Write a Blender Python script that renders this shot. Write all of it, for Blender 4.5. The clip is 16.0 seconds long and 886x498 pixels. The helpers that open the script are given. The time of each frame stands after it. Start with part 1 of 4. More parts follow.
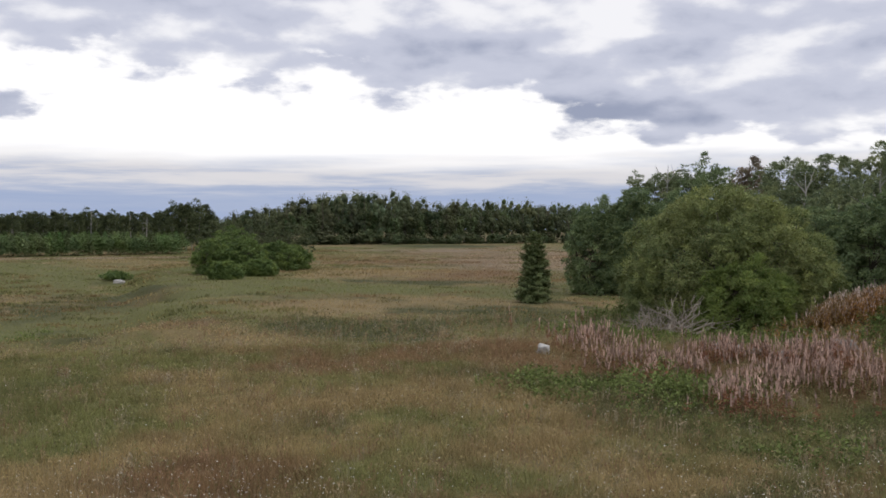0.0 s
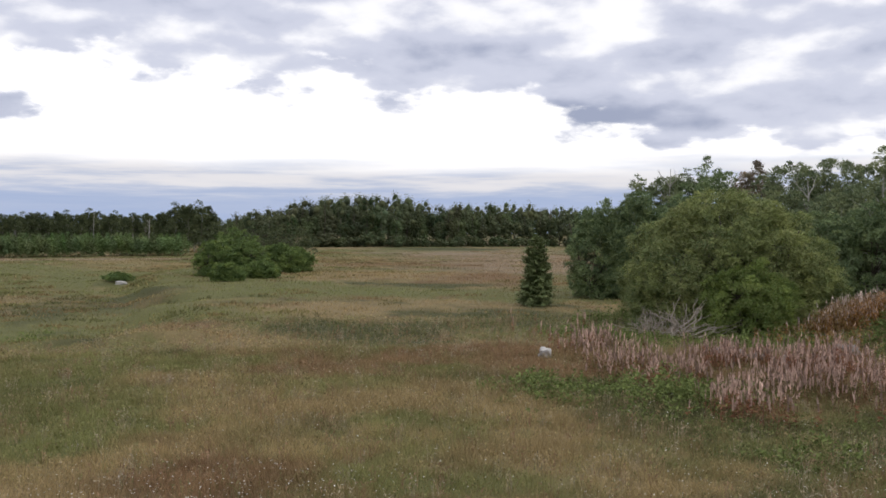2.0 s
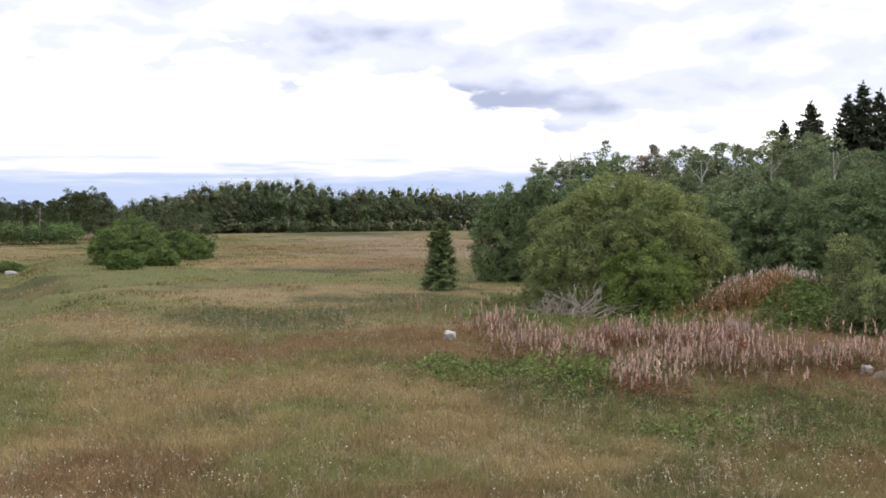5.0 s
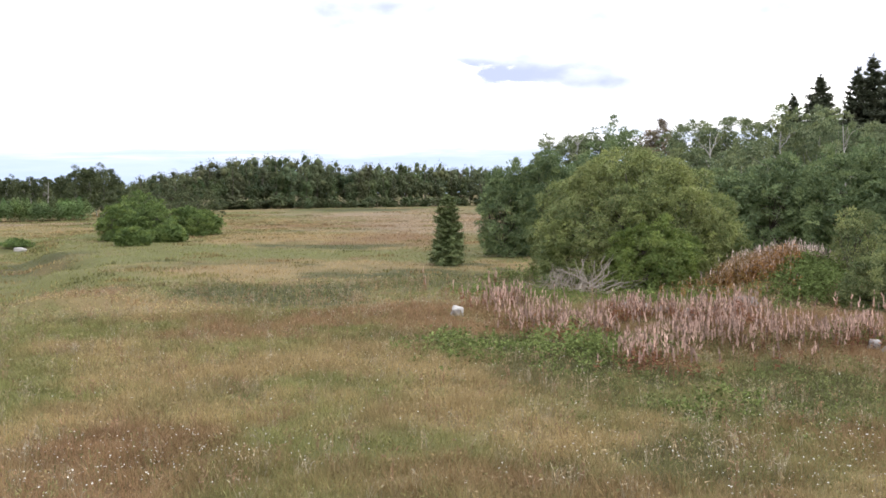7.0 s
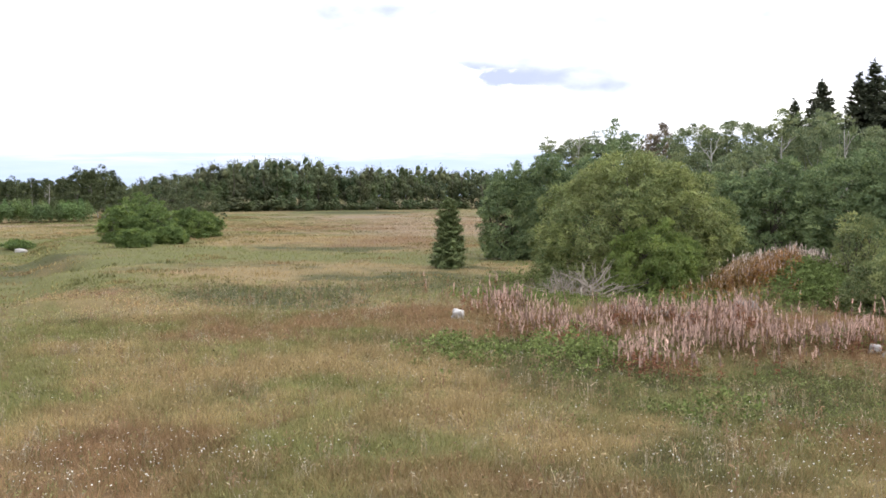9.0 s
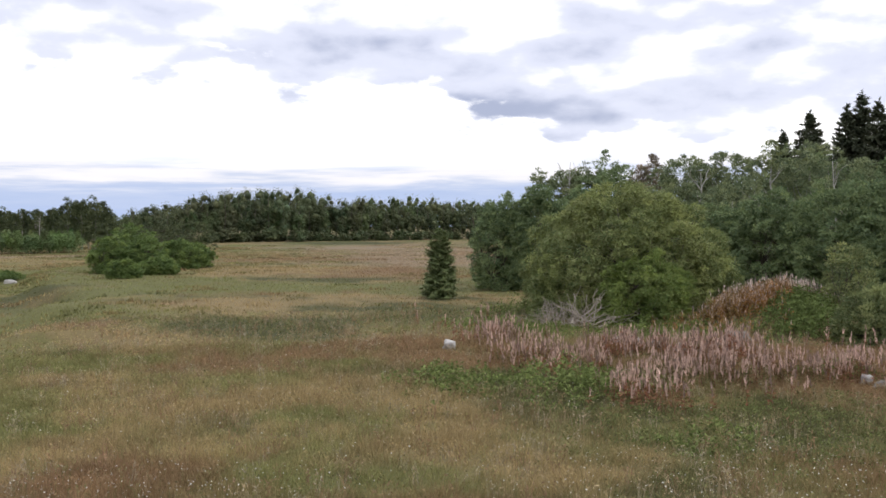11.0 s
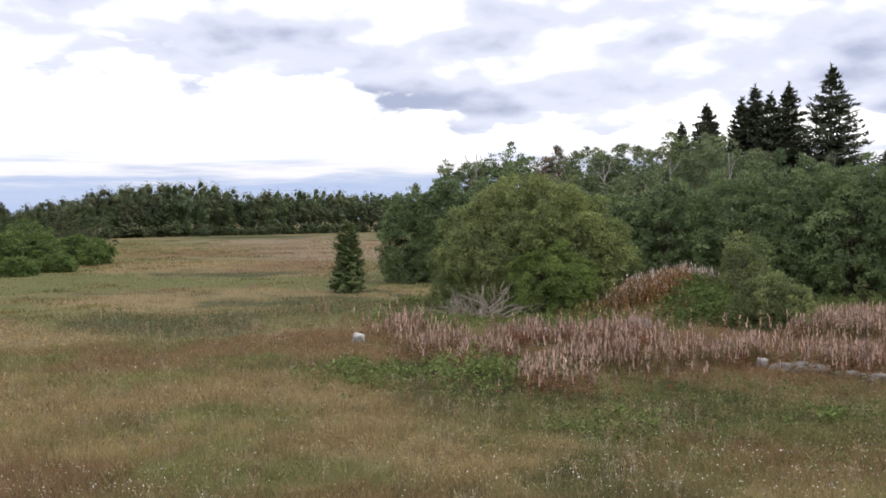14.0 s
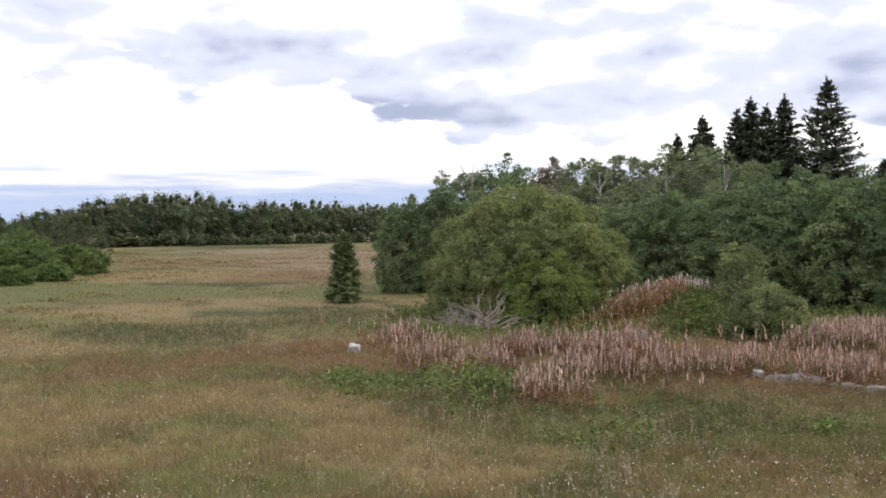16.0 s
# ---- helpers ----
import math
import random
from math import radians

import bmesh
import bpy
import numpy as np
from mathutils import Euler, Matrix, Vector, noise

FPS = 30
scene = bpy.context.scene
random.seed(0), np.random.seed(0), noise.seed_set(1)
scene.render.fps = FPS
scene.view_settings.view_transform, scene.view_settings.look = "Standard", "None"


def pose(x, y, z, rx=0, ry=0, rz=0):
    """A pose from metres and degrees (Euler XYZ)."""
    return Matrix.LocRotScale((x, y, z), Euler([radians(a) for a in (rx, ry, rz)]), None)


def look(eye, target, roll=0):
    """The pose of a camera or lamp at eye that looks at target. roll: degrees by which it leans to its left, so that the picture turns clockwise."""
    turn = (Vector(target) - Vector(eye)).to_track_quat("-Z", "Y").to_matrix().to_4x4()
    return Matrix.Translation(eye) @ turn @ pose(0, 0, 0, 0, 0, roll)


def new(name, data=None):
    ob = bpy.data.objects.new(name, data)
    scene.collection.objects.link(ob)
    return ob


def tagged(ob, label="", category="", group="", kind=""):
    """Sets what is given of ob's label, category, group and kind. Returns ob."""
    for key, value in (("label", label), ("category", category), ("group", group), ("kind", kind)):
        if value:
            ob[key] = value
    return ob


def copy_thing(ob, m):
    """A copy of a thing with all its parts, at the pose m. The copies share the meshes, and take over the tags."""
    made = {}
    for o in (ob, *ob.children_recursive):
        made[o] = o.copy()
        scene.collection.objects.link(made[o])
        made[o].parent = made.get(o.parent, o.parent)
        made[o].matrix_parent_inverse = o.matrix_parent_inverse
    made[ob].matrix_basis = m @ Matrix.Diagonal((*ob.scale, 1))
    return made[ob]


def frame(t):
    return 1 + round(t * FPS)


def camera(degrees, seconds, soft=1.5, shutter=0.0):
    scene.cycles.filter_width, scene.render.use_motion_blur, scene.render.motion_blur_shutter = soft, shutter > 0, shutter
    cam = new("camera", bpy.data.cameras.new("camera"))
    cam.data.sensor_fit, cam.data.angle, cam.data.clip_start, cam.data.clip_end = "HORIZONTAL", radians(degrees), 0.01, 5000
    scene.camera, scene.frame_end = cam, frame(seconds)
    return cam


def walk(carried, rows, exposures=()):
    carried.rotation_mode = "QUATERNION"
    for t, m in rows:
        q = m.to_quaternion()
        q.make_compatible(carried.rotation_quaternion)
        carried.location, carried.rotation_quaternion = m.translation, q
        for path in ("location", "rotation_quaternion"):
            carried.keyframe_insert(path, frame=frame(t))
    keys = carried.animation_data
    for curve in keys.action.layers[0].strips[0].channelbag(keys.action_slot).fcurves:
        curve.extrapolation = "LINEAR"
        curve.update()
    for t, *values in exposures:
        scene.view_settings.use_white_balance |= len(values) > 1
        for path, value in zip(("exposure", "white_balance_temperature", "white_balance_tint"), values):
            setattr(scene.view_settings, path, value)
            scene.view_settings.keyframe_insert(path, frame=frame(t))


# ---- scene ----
EYE = 5.6
cam = camera(49.89, 16.0, soft=1.6, shutter=0.5)
PATH = [
    (0.0, pose(0, 0, EYE, 88.800, -0.100, -0.000)),
    (0.5, pose(0, 0, EYE, 88.828, -0.326, 0.228)),
    (1.0, pose(0, 0, EYE, 88.681, -0.526, 0.230)),
    (1.5, pose(0, 0, EYE, 88.776, -0.533, 0.089)),
    (2.0, pose(0, 0, EYE, 88.972, -0.380, 0.133)),
    (2.1, pose(0, 0, EYE, 88.946, -0.373, -0.200)),
    (2.2, pose(0, 0, EYE, 88.895, -0.361, -1.050)),
    (2.3, pose(0, 0, EYE, 88.844, -0.349, -2.700)),
    (2.4, pose(0, 0, EYE, 88.767, -0.330, -4.600)),
    (2.5, pose(0, 0, EYE, 88.716, -0.318, -5.860)),
    (2.6, pose(0, 0, EYE, 88.705, -0.190, -6.000)),
    (2.8, pose(0, 0, EYE, 88.683, 0.067, -5.830)),
    (3.0, pose(0, 0, EYE, 88.661, 0.324, -5.833)),
    (3.5, pose(0, 0, EYE, 88.674, 0.094, -5.786)),
    (4.0, pose(0, 0, EYE, 88.617, 0.082, -5.820)),
    (4.2, pose(0, 0, EYE, 88.617, 0.082, -5.820)),
    (6.3, pose(0, 0, EYE, 86.424, 0.174, -5.296)),
    (6.5, pose(0, 0, EYE, 86.324, 0.174, -5.296)),
    (7.0, pose(0, 0, EYE, 86.581, 0.312, -5.211)),
    (7.5, pose(0, 0, EYE, 86.691, 0.200, -5.355)),
    (8.0, pose(0, 0, EYE, 86.675, 0.053, -5.387)),
    (8.5, pose(0, 0, EYE, 86.616, 0.066, -5.260)),
    (9.0, pose(0, 0, EYE, 86.759, 0.075, -5.151)),
    (9.2, pose(0, 0, EYE, 86.800, 0.023, -5.280)),
    (9.3, pose(0, 0, EYE, 88.100, -0.012, -5.367)),
    (9.4, pose(0, 0, EYE, 88.850, -0.064, -5.496)),
    (9.5, pose(0, 0, EYE, 88.923, -0.099, -5.582)),
    (9.7, pose(0, 0, EYE, 88.885, -0.073, -5.594)),
    (11.8, pose(0, 0, EYE, 88.546, 0.157, -5.707)),
    (12.0, pose(0, 0, EYE, 88.546, 0.157, -5.707)),
    (12.5, pose(0, 0, EYE, 88.437, 0.160, -5.772)),
    (12.8, pose(0, 0, EYE, 88.437, 0.160, -5.850)),
    (12.9, pose(0, 0, EYE, 88.627, 0.291, -7.100)),
    (13.0, pose(0, 0, EYE, 88.817, 0.423, -9.315)),
    (13.1, pose(0, 0, EYE, 88.757, 0.444, -10.600)),
    (13.2, pose(0, 0, EYE, 88.717, 0.459, -11.050)),
    (13.3, pose(0, 0, EYE, 88.676, 0.473, -11.200)),
    (13.5, pose(0, 0, EYE, 88.616, 0.494, -11.377)),
    (14.0, pose(0, 0, EYE, 88.112, 0.639, -11.211)),
    (14.5, pose(0, 0, EYE, 88.330, 0.569, -11.447)),
    (15.0, pose(0, 0, EYE, 88.365, 0.512, -11.446)),
    (15.5, pose(0, 0, EYE, 88.407, 0.391, -11.439)),
    (16.0, pose(0, 0, EYE, 88.748, 0.435, -11.447)),
]
EXPOSURE = [(0.0, -0.58), (0.5, -0.43), (2.0, -0.43), (2.5, -0.42), (4.2, -0.25), (6.3, 0.45), (9.2, 0.52), (9.7, 0.33), (11.8, -0.14), (16.0, -0.02)]
walk(cam, PATH, EXPOSURE)


# ---- world and light ----
class Graph:
    """Short notation for arithmetic in a node tree."""

    def __init__(self, tree):
        self.tree, self.nodes, self.links = tree, tree.nodes, tree.links

    def put(self, socket, value):
        if isinstance(value, bpy.types.NodeSocket):
            self.links.new(value, socket)
        else:
            socket.default_value = value

    def math(self, op, a, b=0.0, clamp=False):
        n = self.nodes.new("ShaderNodeMath")
        n.operation, n.use_clamp = op, clamp
        self.put(n.inputs[0], a), self.put(n.inputs[1], b)
        return n.outputs[0]

    def step(self, x, lo, hi):
        n = self.nodes.new("ShaderNodeMapRange")
        n.interpolation_type = "SMOOTHSTEP"
        self.put(n.inputs[0], x), self.put(n.inputs[1], lo), self.put(n.inputs[2], hi)
        return n.outputs[0]

    def mix(self, k, a, b):
        n = self.nodes.new("ShaderNodeMix")
        n.data_type = "RGBA"
        self.put(n.inputs[0], k), self.put(n.inputs[6], a), self.put(n.inputs[7], b)
        return n.outputs[2]

    def mul(self, a, b):
        n = self.nodes.new("ShaderNodeMix")
        n.data_type, n.blend_type = "RGBA", "MULTIPLY"
        n.inputs[0].default_value = 1
        self.put(n.inputs[6], a), self.put(n.inputs[7], b)
        return n.outputs[2]

    def join(self, x, y, z):
        n = self.nodes.new("ShaderNodeCombineXYZ")
        self.put(n.inputs[0], x), self.put(n.inputs[1], y), self.put(n.inputs[2], z)
        return n.outputs[0]

    def noise(self, vector, scale, detail=4.0, rough=0.55, warp=0.0):
        n = self.nodes.new("ShaderNodeTexNoise")
        if vector is not None:
            self.links.new(vector, n.inputs["Vector"])
        n.inputs["Scale"].default_value, n.inputs["Detail"].default_value = scale, detail
        n.inputs["Roughness"].default_value, n.inputs["Distortion"].default_value = rough, warp
        return n.outputs[0]

    def curve(self, x, points):
        """A smooth value over x, through a few (x, value) pairs."""
        lo, hi = points[0][0], points[-1][0]
        top = max(v for _, v in points)
        n = self.nodes.new("ShaderNodeValToRGB")
        n.color_ramp.interpolation = "EASE"
        el = n.color_ramp.elements
        while len(el) < len(points):
            el.new(0.5)
        for e, (p, v) in zip(el, points):
            e.position = (p - lo) / (hi - lo)
        for e, (p, v) in zip(el, points):
            e.color = (v / top, v / top, v / top, 1)
        self.links.new(self.math("DIVIDE", self.math("SUBTRACT", x, lo), hi - lo, True), n.inputs[0])
        return self.math("MULTIPLY", n.outputs[0], top)


SUN_TURN, SUN_HEIGHT = 105.0, 42.0
world = bpy.data.worlds.new("evening_sky")
scene.world = world
world.use_nodes = True
wt = world.node_tree
wt.nodes.clear()
g = Graph(wt)
way = wt.nodes.new("ShaderNodeTexCoord").outputs["Generated"]
split = wt.nodes.new("ShaderNodeSeparateXYZ")
wt.links.new(way, split.inputs[0])
wx, wy, wz = split.outputs
DEG = 180 / math.pi
elev = g.math("MULTIPLY", g.math("ARCSINE", wz), DEG)
turn = g.math("MULTIPLY", g.math("ARCTAN2", wx, wy), DEG)
# clouds are wider than high, and crowd together towards the horizon
lift = g.math("MULTIPLY", g.math("POWER", g.math("MAXIMUM", elev, 0.01), 0.8), 1.75)
vec = g.join(g.math("MULTIPLY", turn, 0.085), g.math("MULTIPLY", lift, 0.22), 0.37)
big = g.noise(vec, 0.75, 2, 0.5, 0.2)
puff = g.noise(vec, 2.0, 7, 0.5, 0.1)
ripple = g.noise(vec, 4.6, 6, 0.55, 0.15)
band = g.noise(g.join(g.math("MULTIPLY", turn, 0.05), g.math("MULTIPLY", elev, 0.62), 1.7), 1.0, 5, 0.55, 0.3)
wisp = g.noise(g.join(g.math("MULTIPLY", turn, 0.09), g.math("MULTIPLY", elev, 1.1), 5.2), 1.0, 6, 0.6, 0.2)
# the cloud deck's near edge, lower to the right
edge = g.curve(turn, [(-40, 10.5), (-22, 9.6), (-10, 8.6), (3, 7.6), (14, 5.4), (28, 5.2), (50, 5.5)])
rough_el = g.math("ADD", elev, g.math("MULTIPLY", g.math("SUBTRACT", puff, 0.5), 9.0))
rough_el = g.math("ADD", rough_el, g.math("MULTIPLY", g.math("SUBTRACT", ripple, 0.5), 4.5))
body = g.math("ADD", g.math("MULTIPLY", puff, 0.55), g.math("ADD", g.math("MULTIPLY", big, 0.55), g.math("MULTIPLY", ripple, 0.14)))


def bank(az, el, across, deep, weight):
    """A thicker cloud base round that direction."""
    u = g.math("DIVIDE", g.math("SUBTRACT", turn, az), across)
    v = g.math("DIVIDE", g.math("SUBTRACT", elev, el), deep)
    q = g.math("ADD", g.math("MULTIPLY", u, u), g.math("MULTIPLY", v, v))
    return g.math("MULTIPLY", g.math("POWER", 2.718, g.math("MULTIPLY", q, -1.0)), 1.1 * weight)


for b in ((10, 7.2, 6, 0.9, 0.22), (-3, 10.8, 7, 1.0, 0.19), (7, 9.3, 3.5, 0.7, 0.15), (20, 7.8, 5, 0.8, 0.13), (14, 10.5, 5, 0.8, 0.10), (-25, 6.0, 3, 1.0, 0.12), (32, 8, 6, 2.5, 0.07), (-15, 13.5, 9, 1.4, 0.05), (18, 12.5, 7, 1.0, -0.07)):
    body = g.math("ADD", body, bank(*b))
# a lone cloud low on one side, clear of the deck
rough_el = g.math("ADD", rough_el, bank(-26.5, 6.2, 4.0, 1.2, 4.6))
over = g.step(g.math("SUBTRACT", rough_el, edge), -0.3, 1.0)
fleece = g.noise(vec, 7.5, 5, 0.6, 0.3)
body = g.math("ADD", body, g.math("MULTIPLY", g.math("SUBTRACT", fleece, 0.5), 0.10))
# tops catch the light, bases lie in shade
below = g.noise(g.join(g.math("MULTIPLY", turn, 0.085), g.math("SUBTRACT", g.math("MULTIPLY", lift, 0.22), 0.07), 0.37), 1.6, 2, 0.5, 0.1)
above = g.noise(g.join(g.math("MULTIPLY", turn, 0.085), g.math("ADD", g.math("MULTIPLY", lift, 0.22), 0.07), 0.37), 1.6, 2, 0.5, 0.1)
body = g.math("ADD", body, g.math("MULTIPLY", g.math("SUBTRACT", above, below), 0.7))
deck_col = g.mix(g.step(body, 0.50, 0.67), (1.42, 1.41, 1.46, 1), (0.90, 0.93, 1.10, 1))
deck_col = g.mix(g.step(body, 0.66, 0.92), deck_col, (0.49, 0.54, 0.73, 1))
high = g.math("ADD", 1.0, g.math("MULTIPLY", g.step(elev, 17.0, 55.0), 0.65))
deck_col = g.mul(deck_col, g.join(high, high, high))
low = g.math("SUBTRACT", 1.0, g.step(g.math("ADD", elev, g.math("MULTIPLY", g.math("SUBTRACT", band, 0.5), 2.6)), 3.3, 4.9))
low_col = g.mix(g.step(wisp, 0.36, 0.62), (0.70, 0.77, 0.96, 1), (1.08, 1.06, 1.10, 1))
blue = g.math("MULTIPLY", g.step(g.math("ADD", elev, g.math("MULTIPLY", g.math("SUBTRACT", wisp, 0.5), 1.6)), 2.9, 1.7), 0.85)
sky = wt.nodes.new("ShaderNodeTexSky")
sky.sky_type, sky.sun_disc = "NISHITA", False
sky.sun_elevation, sky.sun_rotation = radians(SUN_HEIGHT), radians(SUN_TURN)
clear = g.mul(sky.outputs[0], (0.13, 0.13, 0.13, 1))
low_col = g.mix(blue, low_col, (0.51, 0.63, 0.92, 1))
glow = g.mix(0.08, (1.66, 1.63, 1.64, 1), clear)
col = g.mix(over, glow, g.mix(0.06, deck_col, clear))
col = g.mix(low, col, low_col)
bg = wt.nodes.new("ShaderNodeBackground")
wt.links.new(col, bg.inputs[0])
bg.inputs[1].default_value = 1.0
wo = wt.nodes.new("ShaderNodeOutputWorld")
wt.links.new(bg.outputs[0], wo.inputs[0])

sun = new("sun", bpy.data.lights.new("sun", "SUN"))
sun.data.energy, sun.data.angle, sun.data.color = 1.3, radians(35), (1.0, 0.95, 0.88)
st, sh = radians(SUN_TURN), radians(SUN_HEIGHT)
sun.matrix_world = look((60 * math.sin(st) * math.cos(sh), 60 * math.cos(st) * math.cos(sh), 60 * math.sin(sh)), (0, 0, 0))


# ---- materials ----
def material(name, base, rough=0.8, spread=0.35, hue=0.0, alt=None, alt_amount=0.0, clump=0.6, through_light=0.0,
             tint=False, bump=0.0, fine=18.0, island=True, gloss=0.12, scaled=False):
    """Base colour varied piece by piece and by soft clumps; alt is a second colour that some pieces or clumps take."""
    m = bpy.data.materials.new(name)
    m.use_nodes = True
    t = m.node_tree
    t.nodes.clear()
    n = Graph(t)
    where = t.nodes.new("ShaderNodeTexCoord").outputs["Object"]
    geo = t.nodes.new("ShaderNodeNewGeometry")
    if tint:
        a = t.nodes.new("ShaderNodeAttribute")
        a.attribute_name = "tint"
        colour = a.outputs["Color"]
    else:
        rgb = t.nodes.new("ShaderNodeRGB")
        rgb.outputs[0].default_value = (*base, 1)
        colour = rgb.outputs[0]
    if scaled:
        a = t.nodes.new("ShaderNodeAttribute")
        a.attribute_name = "tint"
        colour = n.mul(colour, a.outputs["Color"])
    coarse = n.noise(where, clump, 3, 0.6)
    grain = n.noise(where, fine, 4, 0.65)
    if alt:
        pick = n.math("ADD", n.math("MULTIPLY", coarse, 0.7), n.math("MULTIPLY", geo.outputs["Random Per Island"] if island else grain, 0.5))
        colour = n.mix(n.math("MULTIPLY", n.step(pick, 0.5, 0.85), alt_amount), colour, (*alt, 1))
    lift = geo.outputs["Random Per Island"] if island else grain
    k = n.math("ADD", 1 - spread * 0.75, n.math("MULTIPLY", lift, spread))
    k = n.math("ADD", k, n.math("MULTIPLY", n.math("SUBTRACT", coarse, 0.5), spread))
    colour = n.mul(colour, n.join(k, k, k))
    p = t.nodes.new("ShaderNodeBsdfPrincipled")
    t.links.new(colour, p.inputs["Base Color"])
    p.inputs["Roughness"].default_value = rough
    p.inputs["Specular IOR Level"].default_value = gloss
    if bump:
        b = t.nodes.new("ShaderNodeBump")
        b.inputs["Strength"].default_value, b.inputs["Distance"].default_value = 0.8, bump
        t.links.new(n.math("ADD", grain, n.math("MULTIPLY", coarse, 0.6)), b.inputs["Height"])
        t.links.new(b.outputs[0], p.inputs["Normal"])
    out = t.nodes.new("ShaderNodeOutputMaterial")
    if through_light:
        tr = t.nodes.new("ShaderNodeBsdfTranslucent")
        t.links.new(colour, tr.inputs[0])
        ms = t.nodes.new("ShaderNodeMixShader")
        ms.inputs[0].default_value = through_light
        t.links.new(p.outputs[0], ms.inputs[1]), t.links.new(tr.outputs[0], ms.inputs[2])
        t.links.new(ms.outputs[0], out.inputs[0])
    else:
        t.links.new(p.outputs[0], out.inputs[0])
    return m


M_GROUND = material("meadow_soil_and_thatch", (0.2, 0.15, 0.08), 0.95, 0.5, tint=True, bump=0.05, fine=9.0, island=False, clump=1.3)
M_GRASS = material("meadow_grass", (0.2, 0.2, 0.1), 0.75, 0.22, tint=True, through_light=0.25, clump=0.5)
M_HERB = material("tall_herbs", (0.2, 0.2, 0.1), 0.8, 0.5, tint=True, through_light=0.25, clump=0.7)
M_WILLOW = material("willow_leaves", (0.20, 0.245, 0.088), 0.6, 0.22, alt=(0.27, 0.255, 0.115), alt_amount=0.5, through_light=0.3, clump=0.5, scaled=True)
M_SALLOW = material("sallow_leaves", (0.175, 0.24, 0.066), 0.6, 0.22, alt=(0.20, 0.21, 0.08), alt_amount=0.5, through_light=0.3, clump=0.7, scaled=True)
M_WILLOW_GREY = material("grey_willow_leaves", (0.185, 0.225, 0.09), 0.65, 0.35, alt=(0.24, 0.225, 0.11), alt_amount=0.4, through_light=0.3, clump=1.2, scaled=True)
M_ALDER = material("alder_leaves", (0.152, 0.208, 0.096), 0.6, 0.22, alt=(0.20, 0.24, 0.105), alt_amount=0.5, through_light=0.25, clump=0.45, scaled=True)
M_ASPEN = material("aspen_leaves", (0.195, 0.235, 0.115), 0.6, 0.25, alt=(0.22, 0.245, 0.145), alt_amount=0.5, through_light=0.3, clump=0.5, scaled=True)
M_RUSSET = material("turning_leaves", (0.27, 0.205, 0.15), 0.6, 0.4, alt=(0.19, 0.20, 0.12), alt_amount=0.6, through_light=0.3, scaled=True)
M_BUSH = material("bush_leaves", (0.142, 0.20, 0.062), 0.6, 0.22, alt=(0.12, 0.17, 0.055), alt_amount=0.5, through_light=0.3, clump=0.4, scaled=True)
M_FAR = material("wood_leaves", (0.082, 0.106, 0.052), 0.7, 0.2, alt=(0.14, 0.145, 0.066), alt_amount=0.6, through_light=0.25, clump=0.10, scaled=True)
M_PINE = material("young_pine_needles", (0.13, 0.185, 0.07), 0.7, 0.4, alt=(0.17, 0.225, 0.09), alt_amount=0.4, through_light=0.15, clump=0.2, scaled=True)
M_SPRUCE = material("spruce_needles", (0.085, 0.10, 0.062), 0.7, 0.5, alt=(0.13, 0.125, 0.075), alt_amount=0.4, through_light=0.1, clump=0.5, scaled=True)
M_JUNIPER = material("small_spruce_needles", (0.15, 0.195, 0.078), 0.7, 0.4, alt=(0.19, 0.20, 0.085), alt_amount=0.5, through_light=0.1, clump=0.8, scaled=True)
M_BARK = material("grey_brown_bark", (0.11, 0.095, 0.075), 0.9, 0.5, bump=0.02, fine=25, island=False)
M_PALE_BARK = material("pale_birch_bark", (0.42, 0.40, 0.36), 0.8, 0.5, alt=(0.08, 0.075, 0.07), alt_amount=0.8, bump=0.01, fine=6, island=False)
M_DEAD = material("weathered_dead_wood", (0.36, 0.31, 0.255), 0.85, 0.5, bump=0.01, fine=22, island=False)
M_BOULDER = material("whitish_boulder_stone", (0.46, 0.44, 0.41), 0.9, 0.4, alt=(0.26, 0.25, 0.22), alt_amount=0.5, bump=0.03, fine=9, island=False, clump=2.2)
M_STONE = material("pale_field_stone", (0.27, 0.245, 0.22), 0.9, 0.5, alt=(0.16, 0.15, 0.13), alt_amount=0.7, bump=0.03, fine=9, island=False, clump=2.2)


# ---- mesh and noise tools ----
RNG = np.random.default_rng(7)
TABLE = RNG.random((256, 256))


def value_noise(x, y):
    xi, yi = np.floor(x).astype(int), np.floor(y).astype(int)
    u, v = x - xi, y - yi
    u, v = u * u * (3 - 2 * u), v * v * (3 - 2 * v)
    a, b = TABLE[xi & 255, yi & 255], TABLE[(xi + 1) & 255, yi & 255]
    c, d = TABLE[xi & 255, (yi + 1) & 255], TABLE[(xi + 1) & 255, (yi + 1) & 255]
    return (a * (1 - u) + b * u) * (1 - v) + (c * (1 - u) + d * u) * v


def fbm(x, y, scale, octaves=4):
    total, amp, norm = 0.0, 1.0, 0.0
    for i in range(octaves):
        total = total + amp * value_noise(x * scale + 17.3 * i, y * scale + 5.1 * i)
        norm, amp, scale = norm + amp, amp * 0.55, scale * 2.1
    return total / norm


def polar(az, d):
    a = np.radians(az)
    return np.sin(a) * d, np.cos(a) * d


